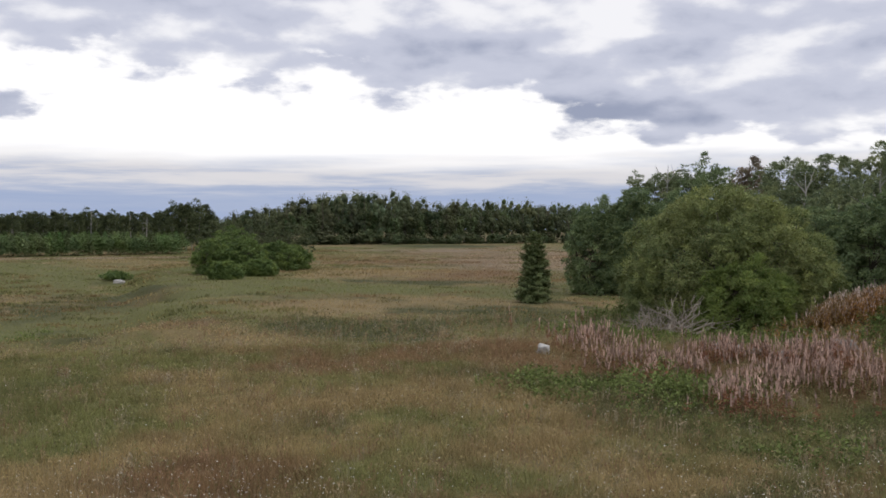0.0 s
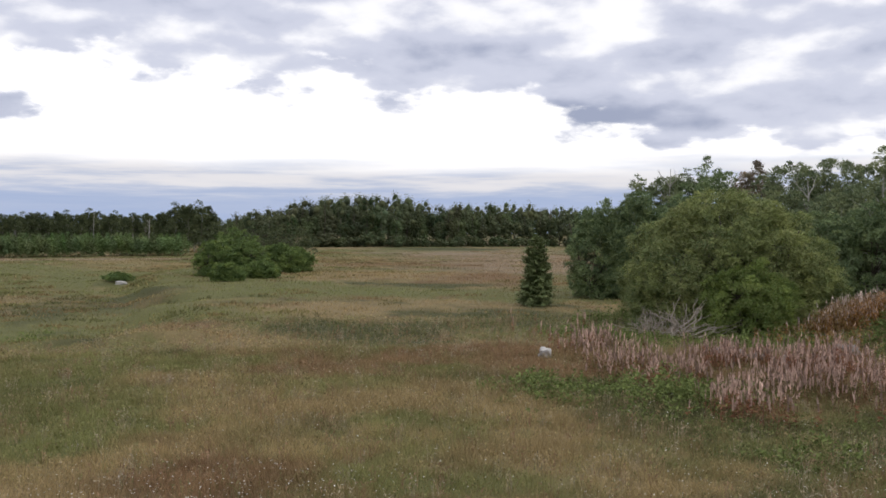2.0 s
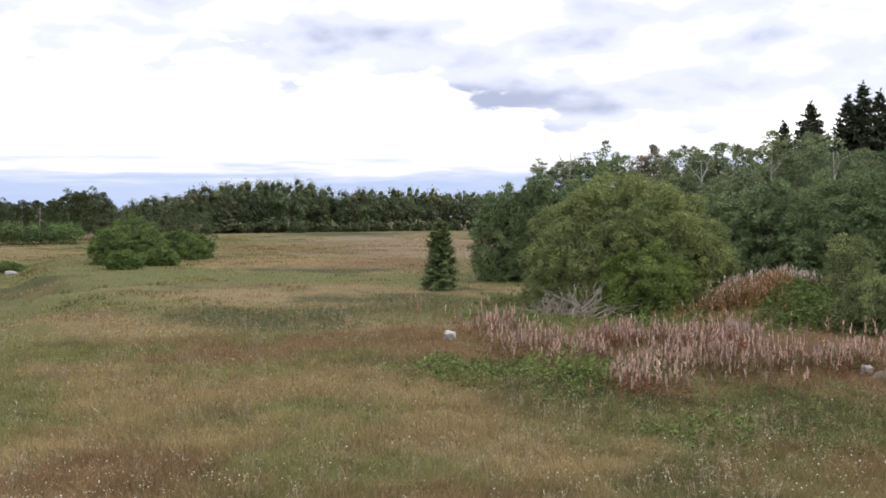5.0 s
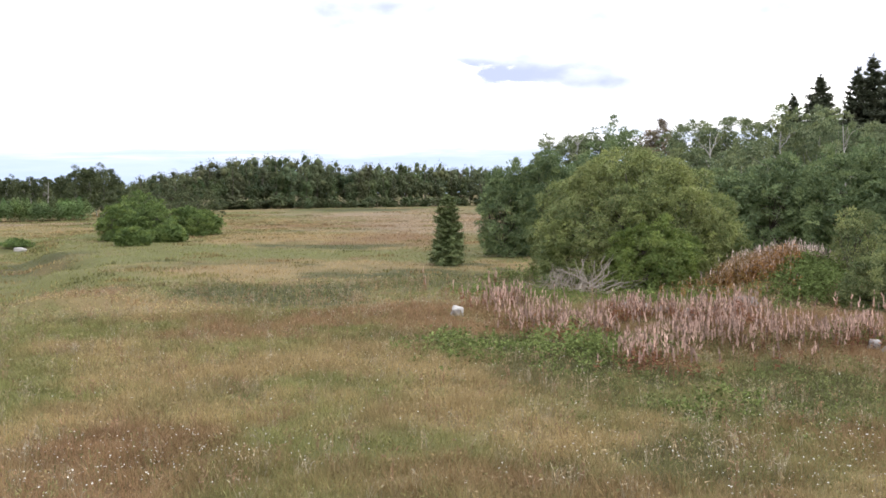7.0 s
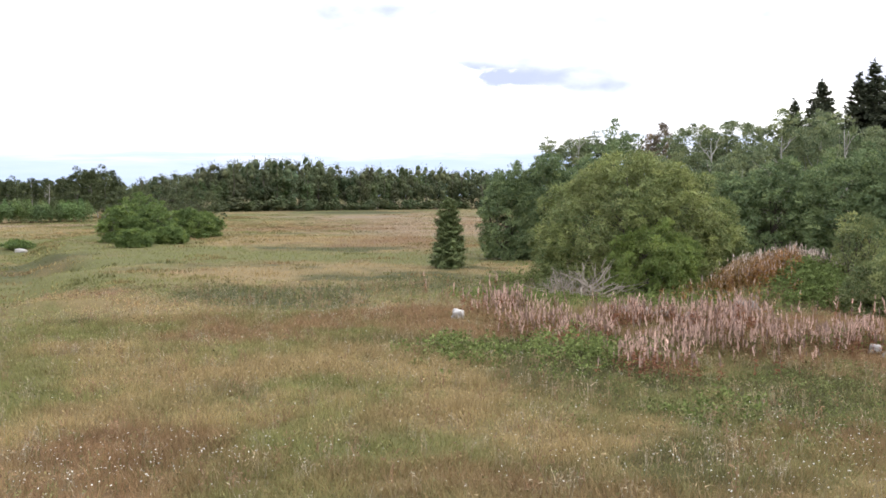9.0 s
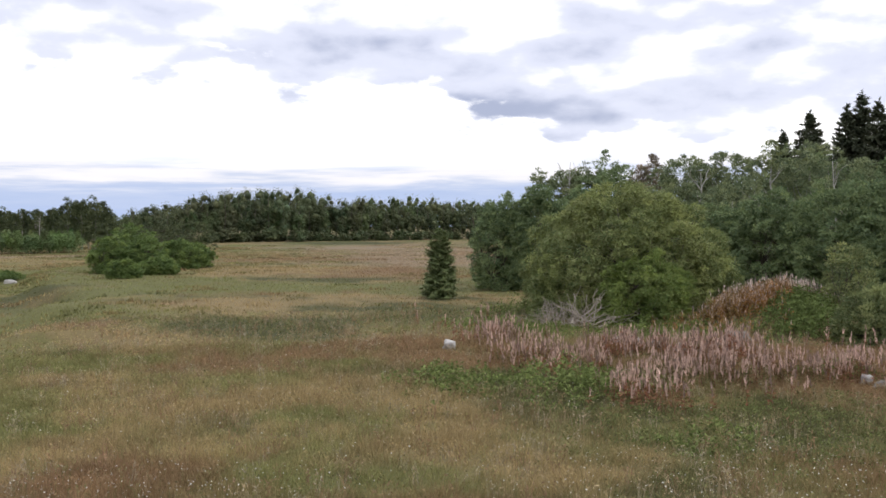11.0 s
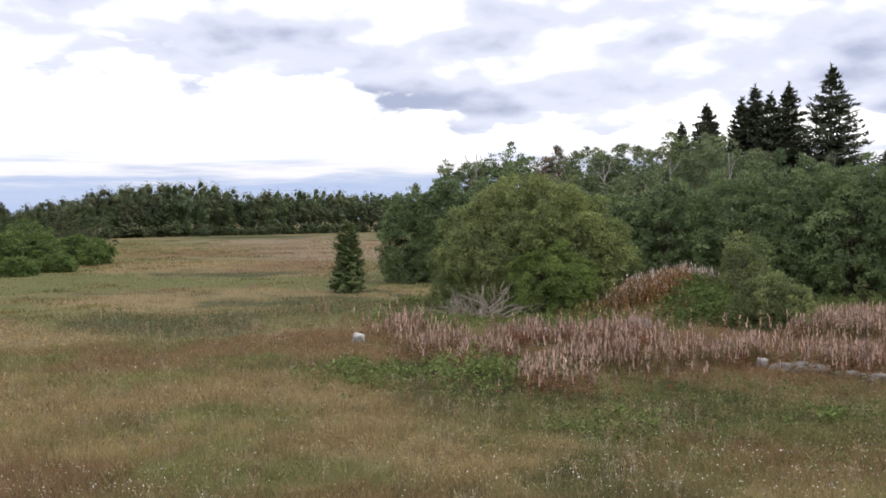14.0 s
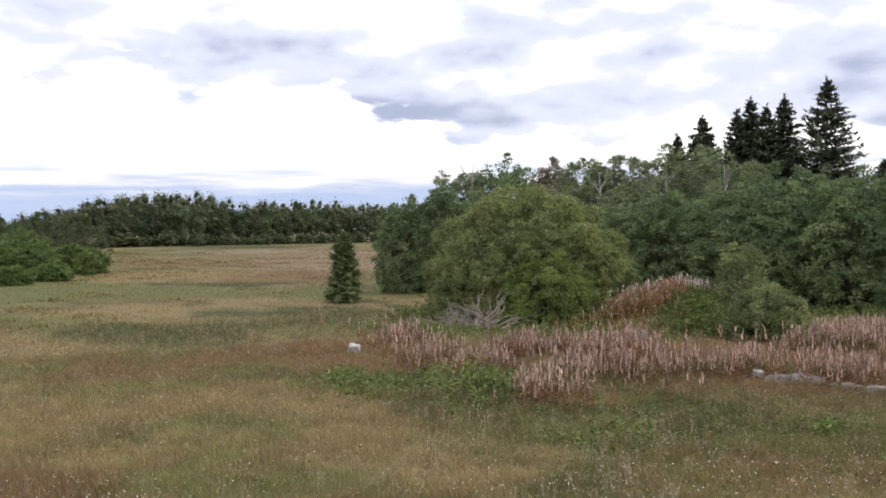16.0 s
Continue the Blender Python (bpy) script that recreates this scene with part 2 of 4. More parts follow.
def link_mesh(name, verts, tris, mat, parent=None, label="", tint=None, smooth=False):
    """Links one triangle mesh as ONE object."""
    verts, tris = np.asarray(verts, float), np.asarray(tris, int)
    me = bpy.data.meshes.new(name)
    me.vertices.add(len(verts)), me.loops.add(tris.size), me.polygons.add(len(tris))
    me.vertices.foreach_set("co", verts.astype(np.float32).ravel())
    me.loops.foreach_set("vertex_index", tris.astype(np.int32).ravel())
    me.polygons.foreach_set("loop_start", np.arange(0, tris.size, 3, dtype=np.int32))
    if smooth:
        me.polygons.foreach_set("use_smooth", np.ones(len(tris), bool))
    me.update(calc_edges=True)
    if tint is not None:
        rgba = np.ones((len(verts), 4), np.float32)
        rgba[:, :3] = tint
        me.attributes.new("tint", "FLOAT_COLOR", "POINT").data.foreach_set("color", rgba.ravel())
    me.materials.append(mat)
    ob = new(name, me)
    if parent:
        ob.parent = parent
    if label:
        tagged(ob, label)
    return ob


def unit(v):
    return v / np.maximum(np.linalg.norm(v, axis=-1, keepdims=True), 1e-9)


def spread_leaves(points, along, size, rng, slim=0.45, face=None):
    """One small pointed leaf (a triangle) at each point, along a direction; its blade looks towards face, roughly."""
    n = len(points)
    along = unit(along + rng.normal(0, 0.45, (n, 3)))
    if face is None:
        side = unit(np.cross(along, rng.normal(0, 1, (n, 3))))
    else:
        side = unit(np.cross(along, unit(face) + rng.normal(0, 0.2, (n, 3))))
    length = (size * rng.uniform(0.65, 1.35, n))[:, None]
    a = points - side * length * slim * 0.5
    b = points + side * length * slim * 0.5
    c = points + along * length
    verts = np.stack([a, b, c], 1).reshape(-1, 3)
    return verts, np.arange(3 * n).reshape(-1, 3)


def tube(path, radii, sides=6):
    """A tapered round limb along a path."""
    path = np.asarray(path, float)
    verts, tris = [], []
    for i, p in enumerate(path):
        d = unit(path[min(i + 1, len(path) - 1)] - path[max(i - 1, 0)])
        u = unit(np.cross(d, (0.31, 0.87, 0.2)))
        w = np.cross(d, u)
        for k in range(sides):
            a = 2 * math.pi * k / sides
            verts.append(p + radii[i] * (u * math.cos(a) + w * math.sin(a)))
    for i in range(len(path) - 1):
        for k in range(sides):
            a, b = i * sides + k, i * sides + (k + 1) % sides
            tris += [(a, b, b + sides), (a, b + sides, a + sides)]
    top = len(verts)
    verts.append(path[-1] + unit(path[-1] - path[-2]) * radii[-1])
    tris += [(top - sides + k, top - sides + (k + 1) % sides, top) for k in range(sides)]
    return np.array(verts), np.array(tris)


def joined(pieces):
    verts, tris, base = [], [], 0
    for v, t in pieces:
        verts.append(v), tris.append(np.asarray(t) + base)
        base += len(v)
    return np.concatenate(verts), np.concatenate(tris)


def limb_path(a, b, rng, bend=0.12, steps=5, sag=0.0):
    a, b = np.asarray(a, float), np.asarray(b, float)
    k = np.linspace(0, 1, steps)[:, None]
    wob = rng.normal(0, bend * np.linalg.norm(b - a) / 3, (steps, 3)) * np.sin(k * math.pi)
    p = a + (b - a) * k + wob
    p[:, 2] += sag * np.sin(k[:, 0] * math.pi)
    return p


def crown_leaves(lobes, count, leaf, rng, droop=0.0, clump=0.5, inner=0.15, per=40):
    """Leaves in bunches over the outside of each lobe (centre, radii), the last lobe being the crown's heart.
    Each bunch is a small cap that looks outwards and up. Gives the mesh and a tone for each corner,
    random by lobe and bunch, and lower in the heart as painted inner shade."""
    areas = np.array([r[0] * r[1] + r[0] * r[2] + r[1] * r[2] for _, r in lobes])
    V, T = [], []
    up, heart = np.array((0, 0, 1.0)), np.asarray(lobes[-1][0])
    for i, ((c, r), share) in enumerate(zip(lobes, areas / areas.sum())):
        n = max(5, int(count * share / per))
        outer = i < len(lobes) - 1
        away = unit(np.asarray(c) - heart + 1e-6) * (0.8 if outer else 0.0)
        d = unit(rng.normal(0, 1, (n, 3)) + up * 0.35 + away)
        depth = np.where(rng.random(n) < inner, rng.uniform(0.4, 0.8, n), rng.uniform(0.84, 1.06, n))
        root = np.asarray(c) + d * np.asarray(r) * depth[:, None]
        size = clump * rng.uniform(0.45, 1.15, n)
        look_out = unit(d * 0.8 + away * 0.5 + up * 0.5 + rng.normal(0, 0.25, (n, 3)))
        off = unit(rng.normal(0, 1, (n, per, 3)) + look_out[:, None] * 0.9)
        p = root[:, None] + off * (size[:, None] * rng.uniform(0.35, 1.0, (n, per)))[:, :, None] * np.array((1, 1, 0.7))
        p[:, :, 2] -= droop * size[:, None] * rng.random((n, per))
        grow = off * 0.9 + d[:, None] * 0.3 - up * (droop + 0.15)
        face = off * 0.55 + look_out[:, None] * 0.9
        v, _ = spread_leaves(p.reshape(-1, 3), grow.reshape(-1, 3), leaf, rng, 0.5, face.reshape(-1, 3))
        # heart leaves get a darker colour that stands in for shade inside the crown
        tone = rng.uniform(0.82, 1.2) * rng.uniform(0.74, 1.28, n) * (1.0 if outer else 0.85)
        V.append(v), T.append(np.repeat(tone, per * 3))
    v, tone = np.concatenate(V), np.concatenate(T)
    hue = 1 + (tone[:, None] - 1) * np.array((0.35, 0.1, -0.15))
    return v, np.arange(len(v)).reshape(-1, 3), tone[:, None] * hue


def above_ground(v, t, floor=0.05):
    keep = v[t][:, :, 2].min(axis=1)
    return v, t[keep > floor]


def broadleaf(name, seed, height, width, base, lobes_n, leaves, leaf, mat, bark=M_BARK, depth=None, droop=0.0,
              twig=0.55, stems=1, top_heavy=0.0, ragged=0.0, dome=0.0):
    """A tree or large bush: trunks, limbs and a crown of many leaves. base: height at which the crown begins."""
    rng = np.random.default_rng(seed)
    depth = depth or width
    tree = new(name)
    mid = (height + base) / 2
    swell = 0.60 * min(1.0, math.sqrt(24 / lobes_n))
    lobes = []
    for i in range(lobes_n):
        k = (i + 0.5) / lobes_n
        zz = 1 - 2 * k
        ring = math.sqrt(max(0.0, 1 - zz * zz))
        a = i * 2.39996 + rng.uniform(-0.3, 0.3)
        size = rng.uniform(0.20, 0.46) * (1 + ragged * rng.uniform(-0.6, 0.2))
        out = 1 - size * swell * rng.uniform(1.2, 2.8)
        flare = 1 + top_heavy * zz - dome * max(0.0, zz) ** 1.5
        c = (math.cos(a) * ring * width / 2 * out * flare, math.sin(a) * ring * depth / 2 * out * flare,
             mid + zz * (height - base) / 2 * (1 - size * 0.9) + rng.normal(0, 0.02 + 0.05 * ragged) * height)
        lobes.append((c, (width * size * swell, depth * size * swell, (height - base) * size * swell * 1.1)))
    lobes.append(((0, 0, mid), (width * 0.36, depth * 0.36, (height - base) * 0.38)))
    thick = 0.012 * height + 0.03
    for s in range(stems):
        off = rng.normal(0, 0.05 * width if stems > 1 else 0.02, 2)
        topz = height * rng.uniform(0.6, 0.8)
        path = limb_path((off[0], off[1], -0.15), (off[0] * 4, off[1] * 4, topz), rng, 0.08, 7)
        pieces = []
        pieces.append(tube(path, np.linspace(thick, thick * 0.25, 7) / (1 + 0.4 * (stems - 1) / max(1, stems)), 7))
        for j, (c, r) in enumerate(lobes[:-1]):
            if j % stems == s:
                start = path[min(5, max(1, int(rng.integers(2, 6))))]
                if start[2] > c[2]:
                    start = path[1]
                tip = np.array(c) * np.array((0.92, 0.92, 1.0))
                lp = limb_path(start, tip, rng, 0.06, 5)
                pieces.append(tube(lp, np.linspace(thick * 0.42, thick * 0.08, 5), 5))
        link_mesh("trunk", *joined(pieces), bark, tree, smooth=True)
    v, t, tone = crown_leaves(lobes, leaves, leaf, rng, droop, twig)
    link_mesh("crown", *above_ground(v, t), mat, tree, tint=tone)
    return tree


def spruce(name, seed, height, radius, whorls, mat, sprays=26, bottom=0.04, columnar=0.0, gaps=0.15, spray=0.55):
    """A spruce: a straight trunk and whorls of drooping boughs with hanging sprays."""
    rng = np.random.default_rng(seed)
    tree = new(name)
    trunk = limb_path((0, 0, -0.15), (0, 0, height * 0.99), rng, 0.01, 8)
    link_mesh("trunk", *tube(trunk, np.linspace(0.011 * height + 0.02, 0.01, 8), 7), M_BARK, tree, smooth=True)
    V, T = [], []
    for w in range(whorls):
        k = max(0.0, (w + rng.uniform(-0.6, 0.6)) / whorls)
        z = height * (bottom + (0.985 - bottom) * k)
        taper = (1 - k) ** (0.85 - 0.45 * columnar)
        n = int(rng.integers(6, 10))
        a0 = rng.uniform(0, 6.28)
        for b in range(n):
            if rng.random() < gaps:
                continue
            a = a0 + 6.283 * b / n + rng.normal(0, 0.2)
            zb = z + rng.normal(0, 0.7) * height / whorls
            length = (radius * taper + 0.005 * height) * rng.uniform(0.55, 1.2)
            out = np.array((math.cos(a), math.sin(a), 0.0))
            m = max(6, int(sprays * (0.25 + taper)))
            s = rng.uniform(0.08, 1, m) ** 0.8
            droop = (-0.34 * s + 0.24 * s ** 3) * length * (1.25 - 0.9 * k) + 0.25 * s * length * k
            side = np.cross(out, (0, 0, 1))
            lat = rng.normal(0, 0.17, m) * length * (1.15 - s)
            p = out * (s * length)[:, None] + side * lat[:, None]
            p[:, 2] += zb + droop - np.abs(rng.normal(0, 0.05, m)) * length
            d = out * 0.8 + side * np.sign(lat)[:, None] * 0.5 + np.array((0, 0, -0.5 + 0.8 * k))
            v, _ = spread_leaves(p, d, spray * (0.35 + 0.65 * math.sqrt(taper)), rng, 0.42, np.tile(out * 0.5 + np.array((0, 0, 1.0)), (m, 1)))
            V.append(v), T.append(np.full(len(v), rng.uniform(0.75, 1.3)))
    lead = rng.uniform(0.94, 1.0, 40)
    p = np.stack([rng.normal(0, 0.02, 40), rng.normal(0, 0.02, 40), lead * height], 1)
    v, _ = spread_leaves(p, np.tile((0, 0, 1.0), (40, 1)) + rng.normal(0, 0.5, (40, 3)), spray * 0.6, rng, 0.3)
    V.append(v), T.append(np.ones(len(v)))
    v, tone = np.concatenate(V), np.concatenate(T)
    link_mesh("crown", *above_ground(v, np.arange(len(v)).reshape(-1, 3)), mat, tree, tint=np.repeat(tone[:, None], 3, 1))
    return tree


def bury(x, y, below=0.0):
    return float(relief(np.array([x]), np.array([y]))[0]) - below


def stand(tree, az, d, label, category, group="", spin=0.0, scale=1.0):
    x, y = polar(az, d)
    tree.matrix_basis = pose(x, y, bury(x, y, 0.02), 0, 0, spin) @ Matrix.Scale(scale, 4)
    return tagged(tree, label, category, group)


# ---- the ground ----
def bump_at(x, y, az, d, across, deep, high):
    a = math.radians(az)
    s, c = math.sin(a), math.cos(a)
    u, v = (x * c - y * s) / across, (x * s + y * c - d) / deep
    return high * np.exp(-(u * u + v * v))


def relief(x, y):
    r = np.hypot(x, y)
    fade = np.clip(r / 25, 0, 1)
    h = (fbm(x, y, 0.045, 3) - 0.5) * 0.3 * fade + (fbm(x + 90, y, 0.35, 3) - 0.5) * 0.16
    h = h + bump_at(x, y, 25.4, 52, 3.6, 2.6, 1.9)
    h = h + bump_at(x, y, 13, 57, 8, 5, 0.3)
    # the ground falls away to a shallow hollow beyond a low bank
    k = np.clip((-0.42 * (y - 40) * 0.58 - (x + 17)) * 0.16 + 0.5 + 2.6 * (fbm(x, y, 0.06, 3) - 0.5), 0, 1)
    h = h - 1.4 * k * k * (3 - 2 * k) * np.clip((r - 38) / 18, 0, 1) * np.clip((165 - r) / 50, 0, 1)
    h = h + bump_at(x, y, -16.5, 50.5, 3.4, 0.55, 0.5) + bump_at(x, y, -22, 43, 3.0, 0.5, 0.3)
    h = h + bump_at(x, y, -19, 124, 5, 3, 0.4) + bump_at(x, y, -21.5, 62, 5, 0.8, 0.4)
    far = np.clip((r - 600) / 2000, 0, 1)
    return h * (1 - far)


STRAW, GREEN, RUST, DARK, PALE = range(5)
TONES = np.array([(0.365, 0.275, 0.135), (0.212, 0.216, 0.08), (0.275, 0.178, 0.095), (0.115, 0.12, 0.05), (0.37, 0.285, 0.187)])
# where one kind of growth prevails: turn, distance, half width, half depth, weight
PATCHES = {}
PATCHES[STRAW] = (
    (-15, 36, 4, 3, 2.0), (-18, 24, 5, 2, 1.6), (-8, 30, 8, 2.4, 1.4), (-4, 125, 14, 7, 1.8), (-9, 68, 6, 3, 1.6), (8, 25, 4, 2, 1.6),
)
PATCHES[GREEN] = (
    (-20, 76, 9, 9, 1.0), (-22, 140, 16, 18, 0.8), (-10, 56, 4, 3, 0.9),
    (-21, 60, 12, 24, 0.55), (-14, 105, 14, 20, 0.3), (-11, 86, 8, 5, 1.8), (-22, 27, 3, 1.0, 2.0), (0, 23, 4.5, 3, 1.6), (24, 21, 9, 5, 0.8),
    (-5, 210, 30, 22, 0.5), (-6, 270, 40, 12, 1.2), (-20, 150, 40, 30, 0.45), (-13, 66, 7, 4, 1.6), (-18, 70, 6, 3, 1.4), (22, 29, 10, 3, 0.7),
    (-4, 19, 4, 2, 1.2),
)
PATCHES[RUST] = (
    (-19, 92, 7, 6, 0.7), (-15.5, 56, 3.0, 1.2, 3.2), (-11, 21, 5, 2.6, 2.2), (0, 42, 6, 2.0, 2.2), (-6, 40, 5, 2.0, 1.4), (3, 120, 12, 13, 1.6),
    (1, 160, 30, 8, 1.2), (22, 40, 16, 9, 0.8), (33, 42, 8, 9, 0.8), (13, 21, 5, 2, 1.2), (5, 19, 4, 2, 1.2), (31, 20, 4, 2, 1.2),
)
PATCHES[DARK] = (
    (-22, 95, 10, 8, 1.0), (-17.5, 85, 5, 4, 1.3), (-20, 62, 3, 1.5, 1.2),
    (-5, 53, 6.5, 3.0, 2.6), (1, 66, 5, 2.0, 1.6), (-23, 80, 4, 6, 2.2), (-17, 98, 5, 3, 1.6), (-16, 59, 4, 1.0, 2.0), (-23, 35, 4, 3.0, 1.8),
    (19, 24, 8, 3.5, 0.9), (30, 25, 9, 5, 0.6), (31, 30, 6, 3, 1.0), (-1, 100, 8, 4, 1.6), (0, 310, 22, 20, 2.6), (4, 60, 6, 4, 1.2),
    (10, 55, 7, 6, 1.0), (8, 33, 5, 3.2, 1.2), (14, 34, 4, 3, 1.2),
)
PATCHES[PALE] = (
    (7, 175, 26, 45, 2.0), (2, 240, 40, 50, 1.3), (-22, 192, 50, 6, 2.0),
)


def growth(x, y):
    """Weights of the five kinds of growth at each place."""
    w = np.zeros((len(x), 5))
    a, b, c = fbm(x, y, 0.07), fbm(x + 300, y - 70, 0.16), fbm(x - 150, y + 40, 0.24, 4)
    e, f = fbm(x + 71, y + 211, 0.55, 3), fbm(x - 33, y + 91, 1.3, 2)
    w[:, STRAW] = 0.58 + 4.0 * np.clip(a - 0.49, 0, 1) + 1.8 * (e - 0.5) + 0.5 * (f - 0.5)
    w[:, GREEN] = 0.58 + 4.6 * np.clip(0.51 - a, 0, 1) + 1.4 * (b - 0.5) - 0.7 * (f - 0.5)
    w[:, RUST] = 0.18 + 4.2 * np.clip(b - 0.52, 0, 1) + 2.6 * np.clip(0.46 - e, 0, 1)
    w[:, DARK] = 0.16 + 5.5 * np.clip(c - 0.54, 0, 1) + 1.0 * np.clip(f - 0.57, 0, 1)
    w[:, PALE] = 0.08 + 2.2 * np.clip(fbm(x + 55, y + 155, 0.25, 3) - 0.55, 0, 1)
    wx, wy = x + 6.0 * (fbm(x, y + 500, 0.2, 3) - 0.5), y + 12.0 * (fbm(x + 500, y, 0.18, 3) - 0.5)
    for kind, spots in PATCHES.items():
        for az, d, across, deep, weight in spots:
            w[:, kind] += bump_at(wx, wy, az, d, across * 0.8, deep * 1.1, weight * 1.35)
    w = np.clip(w, 0.01, None) ** 4.0
    return w / w.sum(1, keepdims=True)


def build_ground():
    rings = np.concatenate([np.linspace(0.5, 14, 12), np.geomspace(15, 420, 240), np.geomspace(450, 4600, 22)])
    turns = np.radians(np.concatenate([np.linspace(-32, 44, 260), np.linspace(46, 326, 40)]))
    rr, aa = np.meshgrid(rings, turns, indexing="ij")
    x, y = (rr * np.sin(aa)).ravel(), (rr * np.cos(aa)).ravel()
    x, y = np.append(x, 0.0), np.append(y, 0.0)
    verts = np.stack([x, y, relief(x, y)], 1)
    n = len(turns)
    i, j = np.meshgrid(np.arange(len(rings) - 1), np.arange(n), indexing="ij")
    a, b = (i * n + j).ravel(), (i * n + (j + 1) % n).ravel()
    tris = np.concatenate([np.stack([a, a + n, b], 1), np.stack([b, a + n, b + n], 1)])
    hub = len(verts) - 1
    k = np.arange(n)
    tris = np.concatenate([tris, np.stack([np.full(n, hub), k, (k + 1) % n], 1)])
    tint = growth(x, y) @ TONES * 0.56
    ob = link_mesh("ground", verts, tris[:, ::-1], M_GROUND, tint=tint, smooth=True)
    tagged(ob, "uneven meadow ground covered with dry grass thatch", "ground", kind="structure")


build_ground()


# ---- grass ----
def sample_sector(n, az0, az1, d0, d1, rng, power=2.0):
    d = (d0 ** power + (d1 ** power - d0 ** power) * rng.random(n)) ** (1 / power)
    return polar(rng.uniform(az0, az1, n), d)


def grass_field(name, n, d0, d1, width, high, seed, label, power=2.0, lean=0.45):
    rng = np.random.default_rng(seed)
    x, y = sample_sector(n, -29, 40, d0, d1, rng, power)
    w = growth(x, y)
    kind = (np.cumsum(w, 1) > rng.random(n)[:, None]).argmax(1)
    tuft = np.clip(-0.35 + 2.7 * fbm(x + 31, y, 1.4, 3), 0.3, 2)
    h = high * tuft * rng.uniform(0.5, 1.25, n) * np.array((1.0, 0.8, 1.05, 0.75, 1.1))[kind]
    own = np.clip(0.36 - 0.004 * np.hypot(x, y), 0.06, 1)[:, None]
    tone = (own * TONES[kind] + (1 - own) * w @ TONES) * rng.uniform(0.9, 1.1, (n, 1)) * (0.74 + 0.55 * fbm(x - 12, y + 5, 0.8, 3))[:, None]
    z = relief(x, y)
    a = rng.uniform(0, 6.283, n)
    half = width * rng.uniform(0.6, 1.3, n) / 2 * (np.hypot(x, y) if width < 0.01 else 1.0)
    dx, dy = np.cos(a) * half, np.sin(a) * half
    bend = 12.5 * fbm(x + 7, y + 3, 0.8, 2)
    lx, ly = (0.18 * np.cos(bend) + rng.normal(0, lean, n)) * h, (0.18 * np.sin(bend) + rng.normal(0, lean, n)) * h
    p = np.stack([np.stack([x - dx, y - dy, z - 0.02], 1), np.stack([x + dx, y + dy, z - 0.02], 1),
                  np.stack([x + lx, y + ly, z + h], 1)], 1).reshape(-1, 3)
    ob = link_mesh(name, p, np.arange(3 * n).reshape(-1, 3), M_GRASS, tint=np.repeat(tone, 3, 0))
    return tagged(ob, label, "grass", kind="stuff")


grass_field("meadow_grass", 330000, 14, 46, 0.022, 0.24, 11, "tall mixed meadow grass, straw, green and rust", 1.6)
grass_field("meadow_grass", 240000, 42, 230, 0.0007, 0.15, 12, "dry meadow grass in tan and green drifts", 0.9)
grass_field("meadow_grass", 70000, 120, 400, 0.0006, 0.11, 13, "far pale dry meadow grass before the woods", 1.2)


def meadow_herbs(n, seed):
    """Small broad leaves and seed heads between the grass."""
    rng = np.random.default_rng(seed)
    x, y = sample_sector(n, -29, 40, 14, 62, rng, 1.5)
    w = growth(x, y) + np.array((0.1, 0.25, 0.15, 0.3, 0.12))
    kind = (np.cumsum(w / w.sum(1, keepdims=True), 1) > rng.random(n)[:, None]).argmax(1)
    z = relief(x, y) + rng.uniform(0.03, 0.34, n) * np.clip(2.4 * fbm(x, y, 1.4, 3) - 0.5, 0.2, 1.3)
    p = np.stack([x, y, z], 1)
    d = rng.normal(0, 1, (n, 3)) + np.array((0, 0, 0.5))
    size = 0.035 + 0.0011 * np.hypot(x, y)
    v, t = spread_leaves(p, d, size, rng, 0.7, np.tile((0, -0.4, 1.0), (n, 1)) + rng.normal(0, 0.3, (n, 3)))
    tone = (0.5 * TONES[kind] + 0.5 * growth(x, y) @ TONES) * rng.uniform(0.8, 1.2, (n, 1))
    tagged(link_mesh("meadow_herbs", v, t, M_HERB, tint=np.repeat(tone, 3, 0)), "low broad-leaved herbs and seed heads among grass", "herbs", kind="stuff")


meadow_herbs(110000, 14)


